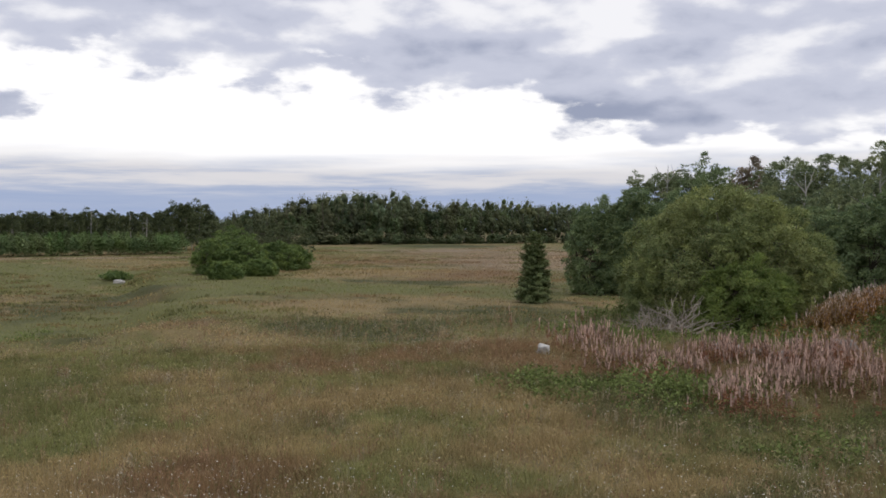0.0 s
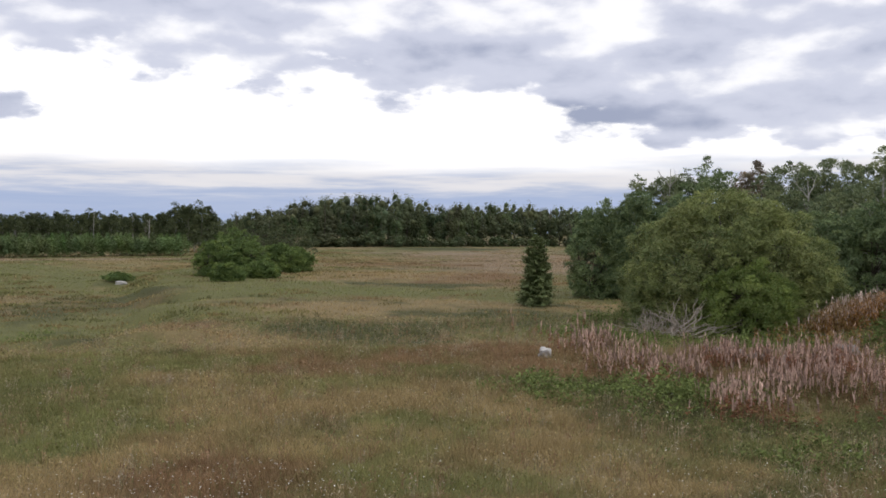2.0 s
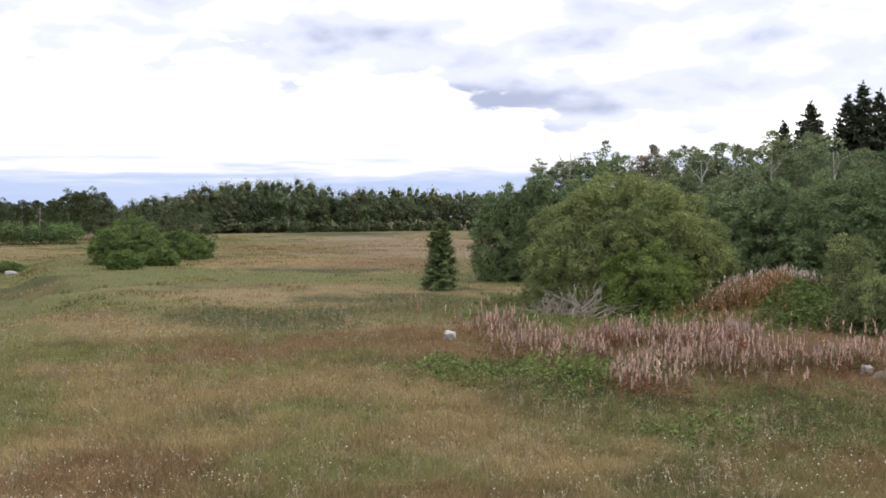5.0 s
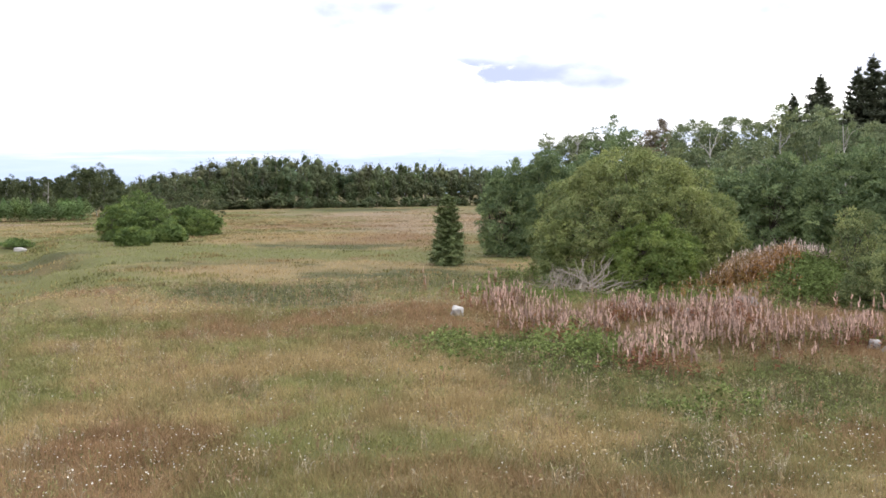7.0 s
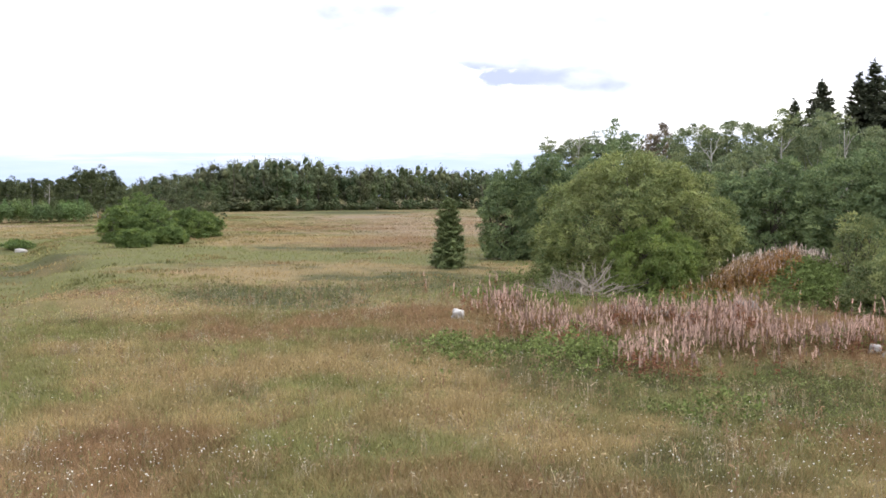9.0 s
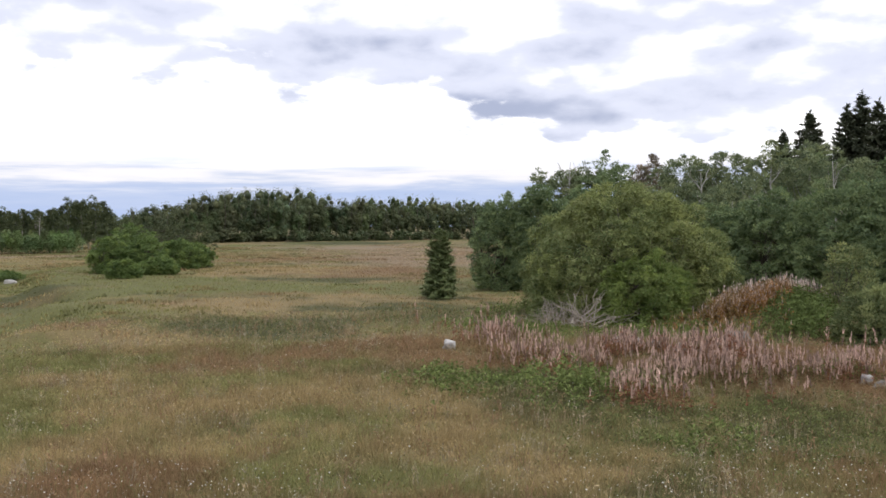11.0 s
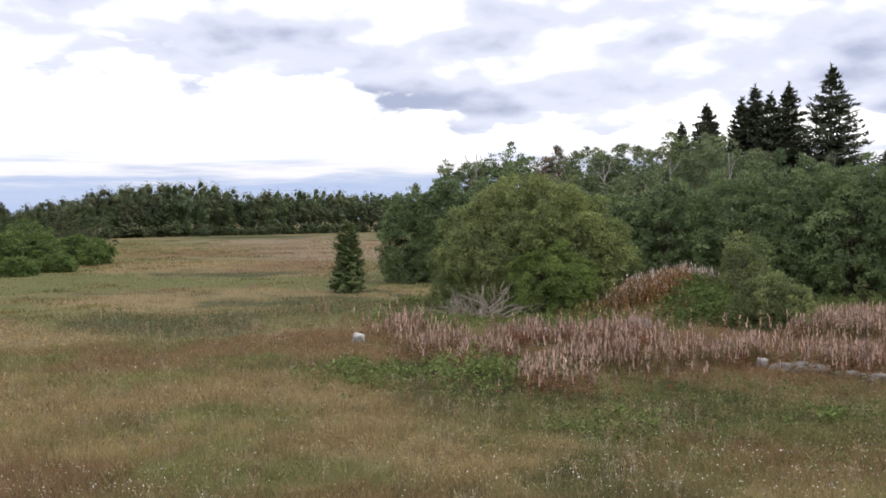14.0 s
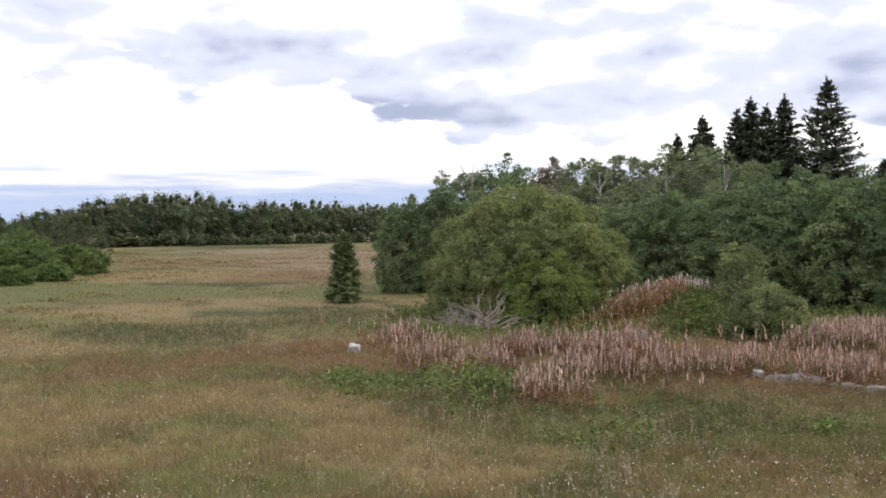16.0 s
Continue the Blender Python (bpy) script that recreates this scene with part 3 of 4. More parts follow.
def tussocks(n, seed, per=40):
    """Low bunches of coarser grass that stand out from the meadow in rust, green and straw."""
    rng = np.random.default_rng(seed)
    x, y = sample_sector(n * 3, -29, 22, 36, 290, rng, 1.1)
    keep = np.flatnonzero(rng.random(n * 3) < np.clip(6 * (fbm(x + 400, y, 0.05, 3) - 0.42), 0.08, 1))[:n]
    keep = keep[(np.degrees(np.arctan2(x[keep], y[keep])) < 4.5) | (np.hypot(x[keep], y[keep]) > 90)]
    x, y = x[keep], y[keep]
    m = len(x)
    kind = rng.choice((RUST, DARK, GREEN, STRAW, PALE), m, p=(0.28, 0.24, 0.24, 0.14, 0.10))
    wide = rng.uniform(0.3, 1.1, m) * (1 + np.hypot(x, y) / 160)
    high = rng.uniform(0.16, 0.42, m)
    u, v = rng.normal(0, 0.6, (2, m, per))
    bx, by = x[:, None] + u * wide[:, None] * 1.5, y[:, None] + v * wide[:, None]
    h = high[:, None] * np.exp(-0.5 * (u * u + v * v)) * rng.uniform(0.5, 1.1, (m, per))
    bx, by, h = bx.ravel(), by.ravel(), h.ravel()
    z = relief(bx, by)
    half = 0.0010 * np.hypot(bx, by) * rng.uniform(0.6, 1.3, m * per)
    a = rng.uniform(0, 6.283, m * per)
    lean = rng.normal(0, 0.4, (2, m * per)) * h
    p = np.stack([np.stack([bx - np.cos(a) * half, by - np.sin(a) * half, z - 0.02], 1), np.stack([bx + np.cos(a) * half, by + np.sin(a) * half, z - 0.02], 1),
                  np.stack([bx + lean[0], by + lean[1], z + h], 1)], 1).reshape(-1, 3)
    tone = (0.6 * TONES[kind] + 0.4 * growth(x, y) @ TONES) * rng.uniform(0.8, 1.15, (m, 1))
    ob = link_mesh("grass_tussocks", p, np.arange(len(p)).reshape(-1, 3), M_GRASS, tint=np.repeat(tone, 3 * per, 0))
    tagged(ob, "scattered coarse grass tussocks in rust and dark green", "grass", kind="stuff")


tussocks(1500, 15)


# ---- trees by the meadow ----
w = broadleaf("willow_bush", 21, 8.1, 12.4, -3.0, 110, 200000, 0.14, M_WILLOW, depth=10.4, droop=0.35, stems=5, twig=0.46, ragged=0.45, dome=0.05)
stand(w, 16.5, 58, "large round willow bush with yellowish green leaves", "bush")

w = broadleaf("sallow_bush", 22, 3.9, 5.2, -1.5, 40, 48000, 0.13, M_SALLOW, depth=4.2, stems=4, twig=0.34, ragged=0.4)
stand(w, 17.8, 53.2, "bright green sallow bush growing before the willow", "bush")

for seed, az, d, h, wd, n in ((31, 9.3, 84, 8.3, 5.8, 44000), (32, 11.6, 84, 9.3, 6.2, 34000)):
    tr = broadleaf("alder_tree", seed, h, wd, -2.0, 60, n, 0.2, M_ALDER, stems=2, twig=0.5, ragged=0.4)
    stand(tr, az, d, "dark green alder tree with foliage down to the ground", "tree", "alders beside the willow")

# aspens and sallows behind, with open grey-green crowns
ROW = ((41, 12.4, 92, 11.0, 5.5, M_ASPEN), (42, 13.9, 93, 11.0, 4.5, M_ASPEN), (43, 15.6, 92, 11.9, 4.6, M_ALDER),
       (44, 17.8, 96, 11.4, 5.0, M_RUSSET), (45, 20.1, 92, 11.6, 6.5, M_ASPEN), (46, 22.4, 90, 11.6, 6.0, M_ASPEN),
       (47, 24.3, 88, 11.5, 5.5, M_ASPEN), (48, 26.4, 86, 11.4, 7.0, M_ASPEN), (49, 29.0, 88, 10.6, 5.5, M_ASPEN), (53, 21.2, 95, 11.3, 6.0, M_ASPEN), (54, 25.4, 94, 11.4, 6.0, M_ASPEN), (55, 27.9, 92, 10.8, 5.5, M_ALDER),
       (50, 18.9, 88, 10.2, 6.5, M_ASPEN), (51, 22.6, 80, 9.3, 6.5, M_ASPEN), (52, 14.8, 88, 9.6, 6.0, M_ALDER))
for seed, az, d, h, wd, mat in ROW:
    tr = broadleaf("aspen_tree", seed, h * 1.05, wd * 1.1, -1.0, 52, 22500 if d > 90.5 or seed > 44 else 12000, 0.22, mat, M_PALE_BARK if seed % 3 == 0 else M_BARK, stems=2, twig=0.55,
                   top_heavy=0.1, ragged=0.6)
    stand(tr, az, d, {M_ASPEN: "grey-green aspen with an open ragged crown", M_ALDER: "dark green tree with a ragged crown",
                      M_RUSSET: "thin tree with sparse reddish turning leaves"}[mat], "tree", "trees of the wood's edge")

for seed, az, d, h, wd, n in ((61, 24.6, 74, 8.2, 7.5, 40000), (62, 28.3, 72, 9.2, 8.0, 48000), (63, 31.6, 70, 9.3, 8.5, 52000),
                              (64, 34.9, 68, 9.1, 8.5, 52000), (65, 38.4, 68, 9.2, 9.0, 36000), (66, 21.8, 76, 7.4, 6.0, 22000)):
    tr = broadleaf("alder_tree", seed, h, wd, -2.5, 70, n, 0.2, M_ALDER, stems=3, twig=0.5, ragged=0.4)
    stand(tr, az, d, "dense dark green alder with foliage down to the ground", "tree", "alders of the wood's edge")

for seed, az, d, e, r in ((71, 25.3, 112, 0.0925, 2.0), (72, 26.7, 110, 0.1117, 3.2), (73, 28.6, 112, 0.1159, 2.9), (74, 29.35, 113, 0.1294, 2.6),
                          (75, 30.2, 110, 0.1203, 3.0), (76, 31.15, 112, 0.129, 3.0), (77, 33.4, 108, 0.1436, 4.0), (78, 36.3, 118, 0.062, 3)):
    tr = spruce("spruce", seed, e * d + 5.6, r * 2.0, 66, M_SPRUCE, 78, gaps=0.06, spray=0.7)
    stand(tr, az, d, "tall dark spruce with drooping boughs above the wood", "spruce", "tall spruces")

tr = spruce("young_spruce", 81, 5.4, 1.45, 54, M_JUNIPER, 70, 0.02, 0.85, 0.0, 0.27)
stand(tr, 5.5, 73, "small dense column-shaped spruce standing alone in the meadow", "spruce")



def bare_aspen(seed, az, d, height, lean):
    """A pale forked trunk with bare limbs that shows between the crowns."""
    rng = np.random.default_rng(seed)
    tree = new("bare_aspen")
    path = limb_path((0, 0, -0.2), (lean, 0, height), rng, 0.05, 8)
    trunk = link_mesh("trunk", *tube(path, np.linspace(0.13, 0.03, 8), 7), M_PALE_BARK, tree, smooth=True)
    for j in (3, 4, 4, 5, 5, 6, 6):
        a = rng.uniform(0, 6.283)
        tip = path[j] + np.array((math.cos(a) * 0.9, math.sin(a) * 0.9, rng.uniform(1.0, 1.7))) * rng.uniform(0.8, 1.5)
        limb = limb_path(path[j], tip, rng, 0.12, 5)
        pieces = [tube(limb, np.linspace(0.055, 0.015, 5), 5)]
        for q in (2, 3):
            pieces.append(tube(limb_path(limb[q], limb[q] + unit(rng.normal(0, 1, 3) + np.array((0, 0, 1.2))) * 0.8, rng, 0.1, 4), np.linspace(0.025, 0.008, 4), 4))
        link_mesh("limb", *joined(pieces), M_PALE_BARK, trunk, smooth=True)
    stand(tree, az, d, "bare pale-barked aspen with thin forked limbs", "tree", "trees of the wood's edge")


for row in ((56, 24.4, 82, 10.4, 0.4), (57, 28.2, 80, 10.6, -0.5), (58, 12.9, 90, 11.6, 0.6), (59, 20.6, 84, 10.2, 0.3)):
    bare_aspen(*row)

# bushes out in the meadow
for seed, az, d, h, wd, mat in ((91, -13.6, 118, 4.3, 5.0, M_BUSH), (92, -11.7, 120, 4.4, 5.5, M_BUSH), (93, -12.4, 132, 5.7, 7.5, M_BUSH), (94, -9.9, 128, 3.8, 6.0, M_BUSH),
                                (95, -8.9, 134, 3.4, 5.0, M_BUSH), (96, -12.9, 107, 1.8, 3.4, M_BUSH), (97, -11.0, 113, 1.8, 4.0, M_BUSH),
                                (98, -11.3, 190, 7.5, 12.0, M_FAR), (99, -9.2, 205, 7.0, 11.0, M_FAR), (100, -13.2, 185, 7.0, 9.0, M_FAR)):
    b = broadleaf("willow_shrub", seed, h, wd, -0.3 * h, 46, 14000, 0.25, mat, stems=3, twig=0.42, ragged=0.4)
    stand(b, az, d, "rounded green willow shrub in the open meadow", "bush", "shrubs in the meadow")
b = broadleaf("low_shrub", 101, 0.9, 3.6, 0.02, 12, 5000, 0.2, M_BUSH, stems=3, twig=0.4)
stand(b, -19.0, 124, "low spreading green shrub beside a pale stone", "bush")

# birches at the far edge
BIRCHES = [broadleaf("birch_tree", 110 + i, 13.0, 4.0 + 0.5 * i, 3.2 - 0.5 * i, 18, 3200, 0.5, M_FAR, M_PALE_BARK, twig=1.2, ragged=0.9) for i in range(4)]
rng = np.random.default_rng(5)
spots = []
for i in range(9):
    spots.append((-16.6 + i * 0.37, 248 + rng.uniform(-9, 9), 0.74 + 0.12 * math.sin(math.pi * i / 8) + rng.uniform(-0.05, 0.04)))
for i in range(30):
    spots.append((-25.6 + i * 0.31 + rng.uniform(-0.1, 0.1), 318 + rng.uniform(-14, 14), rng.uniform(0.66, 0.86)))
for i, (az, d, k) in enumerate(spots):
    x, y = polar(az, d)
    m = pose(x, y, bury(x, y), 0, 0, rng.uniform(0, 360)) @ Matrix.Scale(k, 4)
    if i < 4:
        tr = BIRCHES[i]
        tr.matrix_basis = m
    else:
        src = BIRCHES[i % 4]
        tr = copy_thing(src, pose(0, 0, 0))
        tr.matrix_basis = m
    tagged(tr, "birch with a pale trunk at the far edge of the meadow", "birch", "far birches")


for az, d, h in ((-20.3, 312, 11.0), (-18.2, 306, 9.6), (-23.4, 314, 9.4), (-17.3, 300, 9.0)):
    snag = new("dead_birch")
    x, y = polar(az, d)
    pieces = [tube(limb_path((0, 0, -0.2), (0.3, 0, h), rng, 0.03, 6), np.linspace(0.15, 0.05, 6), 6)]
    for k in (0.5, 0.62, 0.75, 0.85):
        a = rng.uniform(0, 6.28)
        pieces.append(tube(limb_path((0.2 * k, 0, h * k), (math.cos(a) * 1.2, math.sin(a) * 1.2, h * k + 0.8), rng, 0.1, 4), np.linspace(0.07, 0.025, 4), 5))
    link_mesh("trunk", *joined(pieces), M_PALE_BARK, snag, smooth=True)
    snag.matrix_basis = pose(x, y, bury(x, y))
    tagged(snag, "bare pale dead birch among the far birches", "birch", "far birches")


def round_blob():
    bm = bmesh.new()
    bmesh.ops.create_icosphere(bm, subdivisions=1, radius=1)
    bm.verts.index_update()
    v = np.array([tuple(q.co) for q in bm.verts])
    t = np.array([[q.index for q in f.verts] for f in bm.faces])
    bm.free()
    return v, t


def scatter_crowns(spots, seed, leaf, per, slim, wide=0.42, low=0.06, conifer=0.0, full=1e4, heart=False):
    """Crowns for woods too far off to count: many trees in one mesh. spots: x, y, height."""
    rng = np.random.default_rng(seed)
    pts, dirs, tones, hearts = [], [], [], []
    ball, ball_tris = round_blob()
    thin = per
    for x, y, h in spots:
        per = thin if math.hypot(x, y) < full else thin // 3
        z0 = float(relief(np.array([x]), np.array([y]))[0])
        w = h * wide * rng.uniform(0.8, 1.2)
        tone = rng.uniform(0.7, 1.35) * (1 + rng.normal(0, 0.07, 3))
        if rng.random() < conifer:
            s = rng.random(per) ** 0.7
            a = rng.uniform(0, 6.283, per)
            rad = w * 0.5 * (1.03 - s) * rng.uniform(0.5, 1, per)
            p = np.stack([np.cos(a) * rad, np.sin(a) * rad, s * h * 0.97], 1)
            d = np.stack([np.cos(a), np.sin(a), np.full(per, 0.1)], 1)
        else:
            n = 16
            c = unit(rng.normal(0, 1, (n, 3))) * rng.uniform(0.25, 0.9, (n, 1)) * np.array((w / 2, w / 2, h * 0.42)) + np.array((0, 0, h * (0.50 + low)))
            size = rng.uniform(0.6, 1.2, n)
            which = rng.integers(0, n, per)
            d = unit(rng.normal(0, 1, (per, 3)) + np.array((0, 0, 0.35)))
            p = c[which] + d * np.array((w * 0.19, w * 0.19, h * 0.10)) * (size[which] * rng.uniform(0.7, 1.3, per))[:, None]
            if heart:
                for q in range(n):
                    rough = ball * rng.uniform(0.55, 1.1, (len(ball), 1))
                    hearts.append((rough * np.array((w * 0.14, w * 0.14, h * 0.072)) * size[q] + c[q] + np.array((x, y, z0)), ball_tris, tone))
        keep = p[:, 2] > 0.1
        pts.append(p[keep] + np.array((x, y, z0))), dirs.append(d[keep]), tones.append(np.tile(tone, (3 * keep.sum(), 1)))
    p, d = np.concatenate(pts), np.concatenate(dirs)
    v, t = spread_leaves(p, d + np.array((0, 0, -0.3)), leaf, rng, slim, d + np.array((0, 0, 0.7)))
    tones = np.concatenate(tones)
    if hearts:
        hv, ht = joined([(a, b) for a, b, _ in hearts])
        v, t = np.concatenate([v, hv]), np.concatenate([t, ht + len(v)])
        tones = np.concatenate([tones, np.concatenate([np.tile(c, (len(a), 1)) for a, _, c in hearts])])
    return v, t, tones


def far_woods():
    rng = np.random.default_rng(77)
    spots, shrubs, trunks = [], [], []
    tops = ((-12.5, 0.018), (-11.2, 0.0225), (-8.9, 0.036), (-6.2, 0.041), (-2.9, 0.040), (-0.8, 0.031), (1.9, 0.0325), (5.6, 0.034), (8.6, 0.028), (14, 0.024))
    for row in range(5):
        for az in np.arange(-12.6, 15, 0.52):
            az = az + rng.uniform(-0.25, 0.25)
            front = np.interp(az, (-12.6, -8.2, 0.5, 7.3, 15), (300, 335, 360, 395, 420))
            d = front + row * 9 + rng.uniform(-4, 4)
            h = (np.interp(az, *zip(*tops)) * d + 5.6) * rng.uniform(0.92, 1.1)
            if row == 0:
                h *= rng.uniform(0.6, 0.95)
            x, y = polar(az, d)
            if row == 0:
                for _ in range(8):
                    shrubs.append((*polar(az + rng.uniform(-0.3, 0.3), d - rng.uniform(1, 6)), h * rng.uniform(0.16, 0.40)))
            spots.append((x, y, h))
            if row < 2 and rng.random() < 0.7:
                trunks.append(tube(limb_path((x, y, -0.2), (x, y, h * 0.8), rng, 0.03, 4), np.linspace(0.22, 0.08, 4), 5))
    v, t, tone = scatter_crowns(spots, 78, 0.5, 1050, 0.6, 0.42, 0.0, full=395, heart=True)
    v2, t2, tone2 = scatter_crowns(shrubs, 85, 0.45, 130, 0.6, 1.0, -0.1, heart=True)
    v, t, tone = np.concatenate([v, v2]), np.concatenate([t, t2 + len(v)]), np.concatenate([tone, tone2])
    tagged(link_mesh("far_woods", v, t, M_FAR, tint=tone), "dark mixed birch and aspen woods along the far edge of the field", "woods", kind="stuff")
    tagged(link_mesh("far_wood_trunks", *joined(trunks), M_BARK, smooth=True), "thin grey trunks at the front of the far woods", "trunks", kind="stuff")


far_woods()


def back_woods():
    """Low woods right round the horizon, and behind the birches."""
    rng = np.random.default_rng(79)
    spots = []
    for az in np.arange(-32, -10, 0.45):
        for d in (520, 545):
            spots.append((*polar(az + rng.uniform(-0.2, 0.2), d), rng.uniform(10.5, 13.2)))
    for az in np.arange(-26, -12.5, 0.5):
        spots.append((*polar(az, 345 + rng.uniform(-8, 8)), rng.uniform(8.0, 10.0)))
    for az in np.arange(48, 325, 2.0):
        spots.append((*polar(az, 300 + rng.uniform(-15, 15)), rng.uniform(12, 18)))
    v, t, tone = scatter_crowns(spots, 80, 1.5, 190, 0.7, 0.75, 0.0, conifer=0.12)
    tagged(link_mesh("distant_woods", v, t, M_FAR, tint=tone), "low dark woods on the horizon", "woods", kind="stuff")
    spots = []
    for az in np.arange(17, 46, 0.8):
        for d in (96, 104):
            spots.append((*polar(az + rng.uniform(-0.3, 0.3), d), rng.uniform(8.5, 10.8)))
    v, t, tone = scatter_crowns(spots, 82, 0.52, 800, 0.5, 0.6, 0.0)
    tagged(link_mesh("wood_interior", v, t, M_ALDER, tint=tone), "dark inner thicket of the wood behind its edge", "woods", kind="stuff")


back_woods()


def plantation():
    rng = np.random.default_rng(83)
    spots = []
    for row in range(4):
        for az in np.arange(-30, -15.2, 0.30):
            d = np.interp(az, (-30, -15), (196, 217)) + row * 2.6
            spots.append((*polar(az + rng.uniform(-0.1, 0.1), d), rng.uniform(4.6, 5.3)))
    v, t, tone = scatter_crowns(spots, 84, 0.36, 480, 0.5, 0.6, -0.04, conifer=0.35)
    tagged(link_mesh("young_plantation", v, t, M_PINE, tint=tone), "dense rows of young green pines", "plantation", kind="stuff")


plantation()


# ---- herbs, flowers and clutter ----
def herb_zone(az, d):
    """How thick the fireweed grows: 0 to 1."""
    near = np.interp(az, (4, 7, 9, 11, 14, 18, 23, 26, 27.2, 29.8, 30.2, 33, 37, 42), (52, 40, 35, 32.0, 31, 27.5, 27, 28, 32, 34.4, 34.2, 32.8, 32, 32))
    far = np.interp(az, (4, 8, 9.5, 11, 15, 20, 22, 28, 30, 36, 42), (62, 58, 49, 44.5, 44, 45, 44.5, 44.5, 46, 54, 58))
    return np.clip((d - near + 2) / 5.0, 0, 1) ** 1.5 * np.clip((far - d) / 3.0, 0, 1) * np.clip((az - 5.5) / 6, 0.08, 1) * np.where((d > 50) & (az < 12), 0.35, 1.0)


def fireweed(name, n, seed, zone, tall, label, fluff, leafc, tries=4, fluffy=True):
    rng = np.random.default_rng(seed)
    x, y = sample_sector(n * tries, 4, 42, 28, 66, rng)
    az, d = np.degrees(np.arctan2(x, y)), np.hypot(x, y)
    dens = zone(az, d, x, y) * np.clip(6.0 * (fbm(x, y, 0.34, 4) - 0.45), 0.03, 1)
    keep = np.flatnonzero(rng.random(len(x)) < dens)[:n]
    x, y = x[keep], y[keep]
    m = len(x)
    z = relief(x, y)
    h = tall * rng.uniform(0.5, 1.25, m) * (0.7 + 0.6 * fbm(x + 9, y, 0.5, 2))
    lean = rng.normal(0, 0.10, (m, 2))
    foot, axis = np.stack([x, y, z], 1), np.stack([lean[:, 0], lean[:, 1], np.ones(m)], 1)
    patch = fbm(x - 40, y + 12, 0.28, 3)[:, None]
    V, T = [], []

    def add(points, dirs, size, slim, tone):
        v, t = spread_leaves(points, dirs, size, rng, slim)
        V.append(v), T.append(np.repeat(tone, 3, 0))

    stem = foot + axis * 0.0
    side = unit(np.stack([rng.normal(0, 1, m), rng.normal(0, 1, m), np.zeros(m)], 1)) * 0.010
    V.append(np.stack([stem - side, stem + side, foot + axis * h[:, None]], 1).reshape(-1, 3))
    T.append(np.repeat(np.array((0.25, 0.12, 0.09)) * rng.uniform(0.7, 1.2, (m, 1)), 3, 0))
    k = 17 if fluffy else 20
    s = rng.uniform(0.12, 0.72 if fluffy else 0.95, (m, k, 1))
    a = rng.uniform(0, 6.283, (m, k, 1))
    out = np.concatenate([np.cos(a), np.sin(a), rng.uniform(-0.5, 0.5, (m, k, 1))], 2)
    p = foot[:, None] + axis[:, None] * s * h[:, None, None] + out * 0.02
    mixk = np.clip(2.2 * (patch - 0.3) + rng.normal(0, 0.25, (m, 1)), 0, 1)
    base = (np.array(leafc[0]) * (1 - mixk) + np.array(leafc[1]) * mixk)
    tone = np.repeat(base, k, 0) * rng.uniform(0.7, 1.25, (m * k, 1))
    add(p.reshape(-1, 3), out.reshape(-1, 3), 0.13, 0.3, tone)
    k = 7 if fluffy else 2
    s = rng.uniform(0.58, 0.98, (m, k, 1))
    a = rng.uniform(0, 6.283, (m, k, 1))
    out = np.concatenate([np.cos(a), np.sin(a), rng.uniform(2.5, 5.5, (m, k, 1))], 2)
    p = foot[:, None] + axis[:, None] * s * h[:, None, None]
    tone = np.repeat(np.array(fluff) * rng.uniform(0.75, 1.2, (m, 1)), k, 0) * rng.uniform(0.85, 1.15, (m * k, 1))
    add(p.reshape(-1, 3), out.reshape(-1, 3), 0.17, 0.31, tone * np.repeat(np.where(rng.random((m, 1)) < 0.7, 1.0, 0.55), k, 0))
    v = np.concatenate(V)
    ob = link_mesh(name, v, np.arange(len(v)).reshape(-1, 3), M_HERB, tint=np.concatenate(T))
    return tagged(ob, label, "wildflowers", kind="stuff")


def on_mound(x, y):
    return bump_at(x, y, 26.0, 52, 3.0, 2.6, 1.0)


fireweed("fireweed", 4600, 131, lambda az, d, x, y: herb_zone(az, d) * (1 - np.clip(on_mound(x, y) * 3, 0, 1)), 1.05,
         "faded fireweed stand gone to pink fluffy seed", (0.57, 0.40, 0.32), ((0.16, 0.145, 0.06), (0.31, 0.135, 0.08)), 6)
fireweed("fireweed", 1300, 132, lambda az, d, x, y: np.clip(bump_at(x, y, 23.7, 50.6, 2.0, 2.6, 1.7), 0, 1) * np.clip(1.25 - (az - 24.3) / 1.6, 0.06, 1), 0.95,
         "rust-brown fireweed with pale seed heads on the mound", (0.52, 0.40, 0.31), ((0.38, 0.20, 0.07), (0.28, 0.19, 0.075)), 90, False)
fireweed("fireweed", 620, 133, lambda az, d, x, y: np.clip(bump_at(x, y, 25.4, 52.8, 2.8, 0.7, 1.4), 0, 1), 1.1,
         "pale dry seed heads along the top of the mound", (0.66, 0.55, 0.47), ((0.30, 0.22, 0.12), (0.25, 0.19, 0.10)), 120)


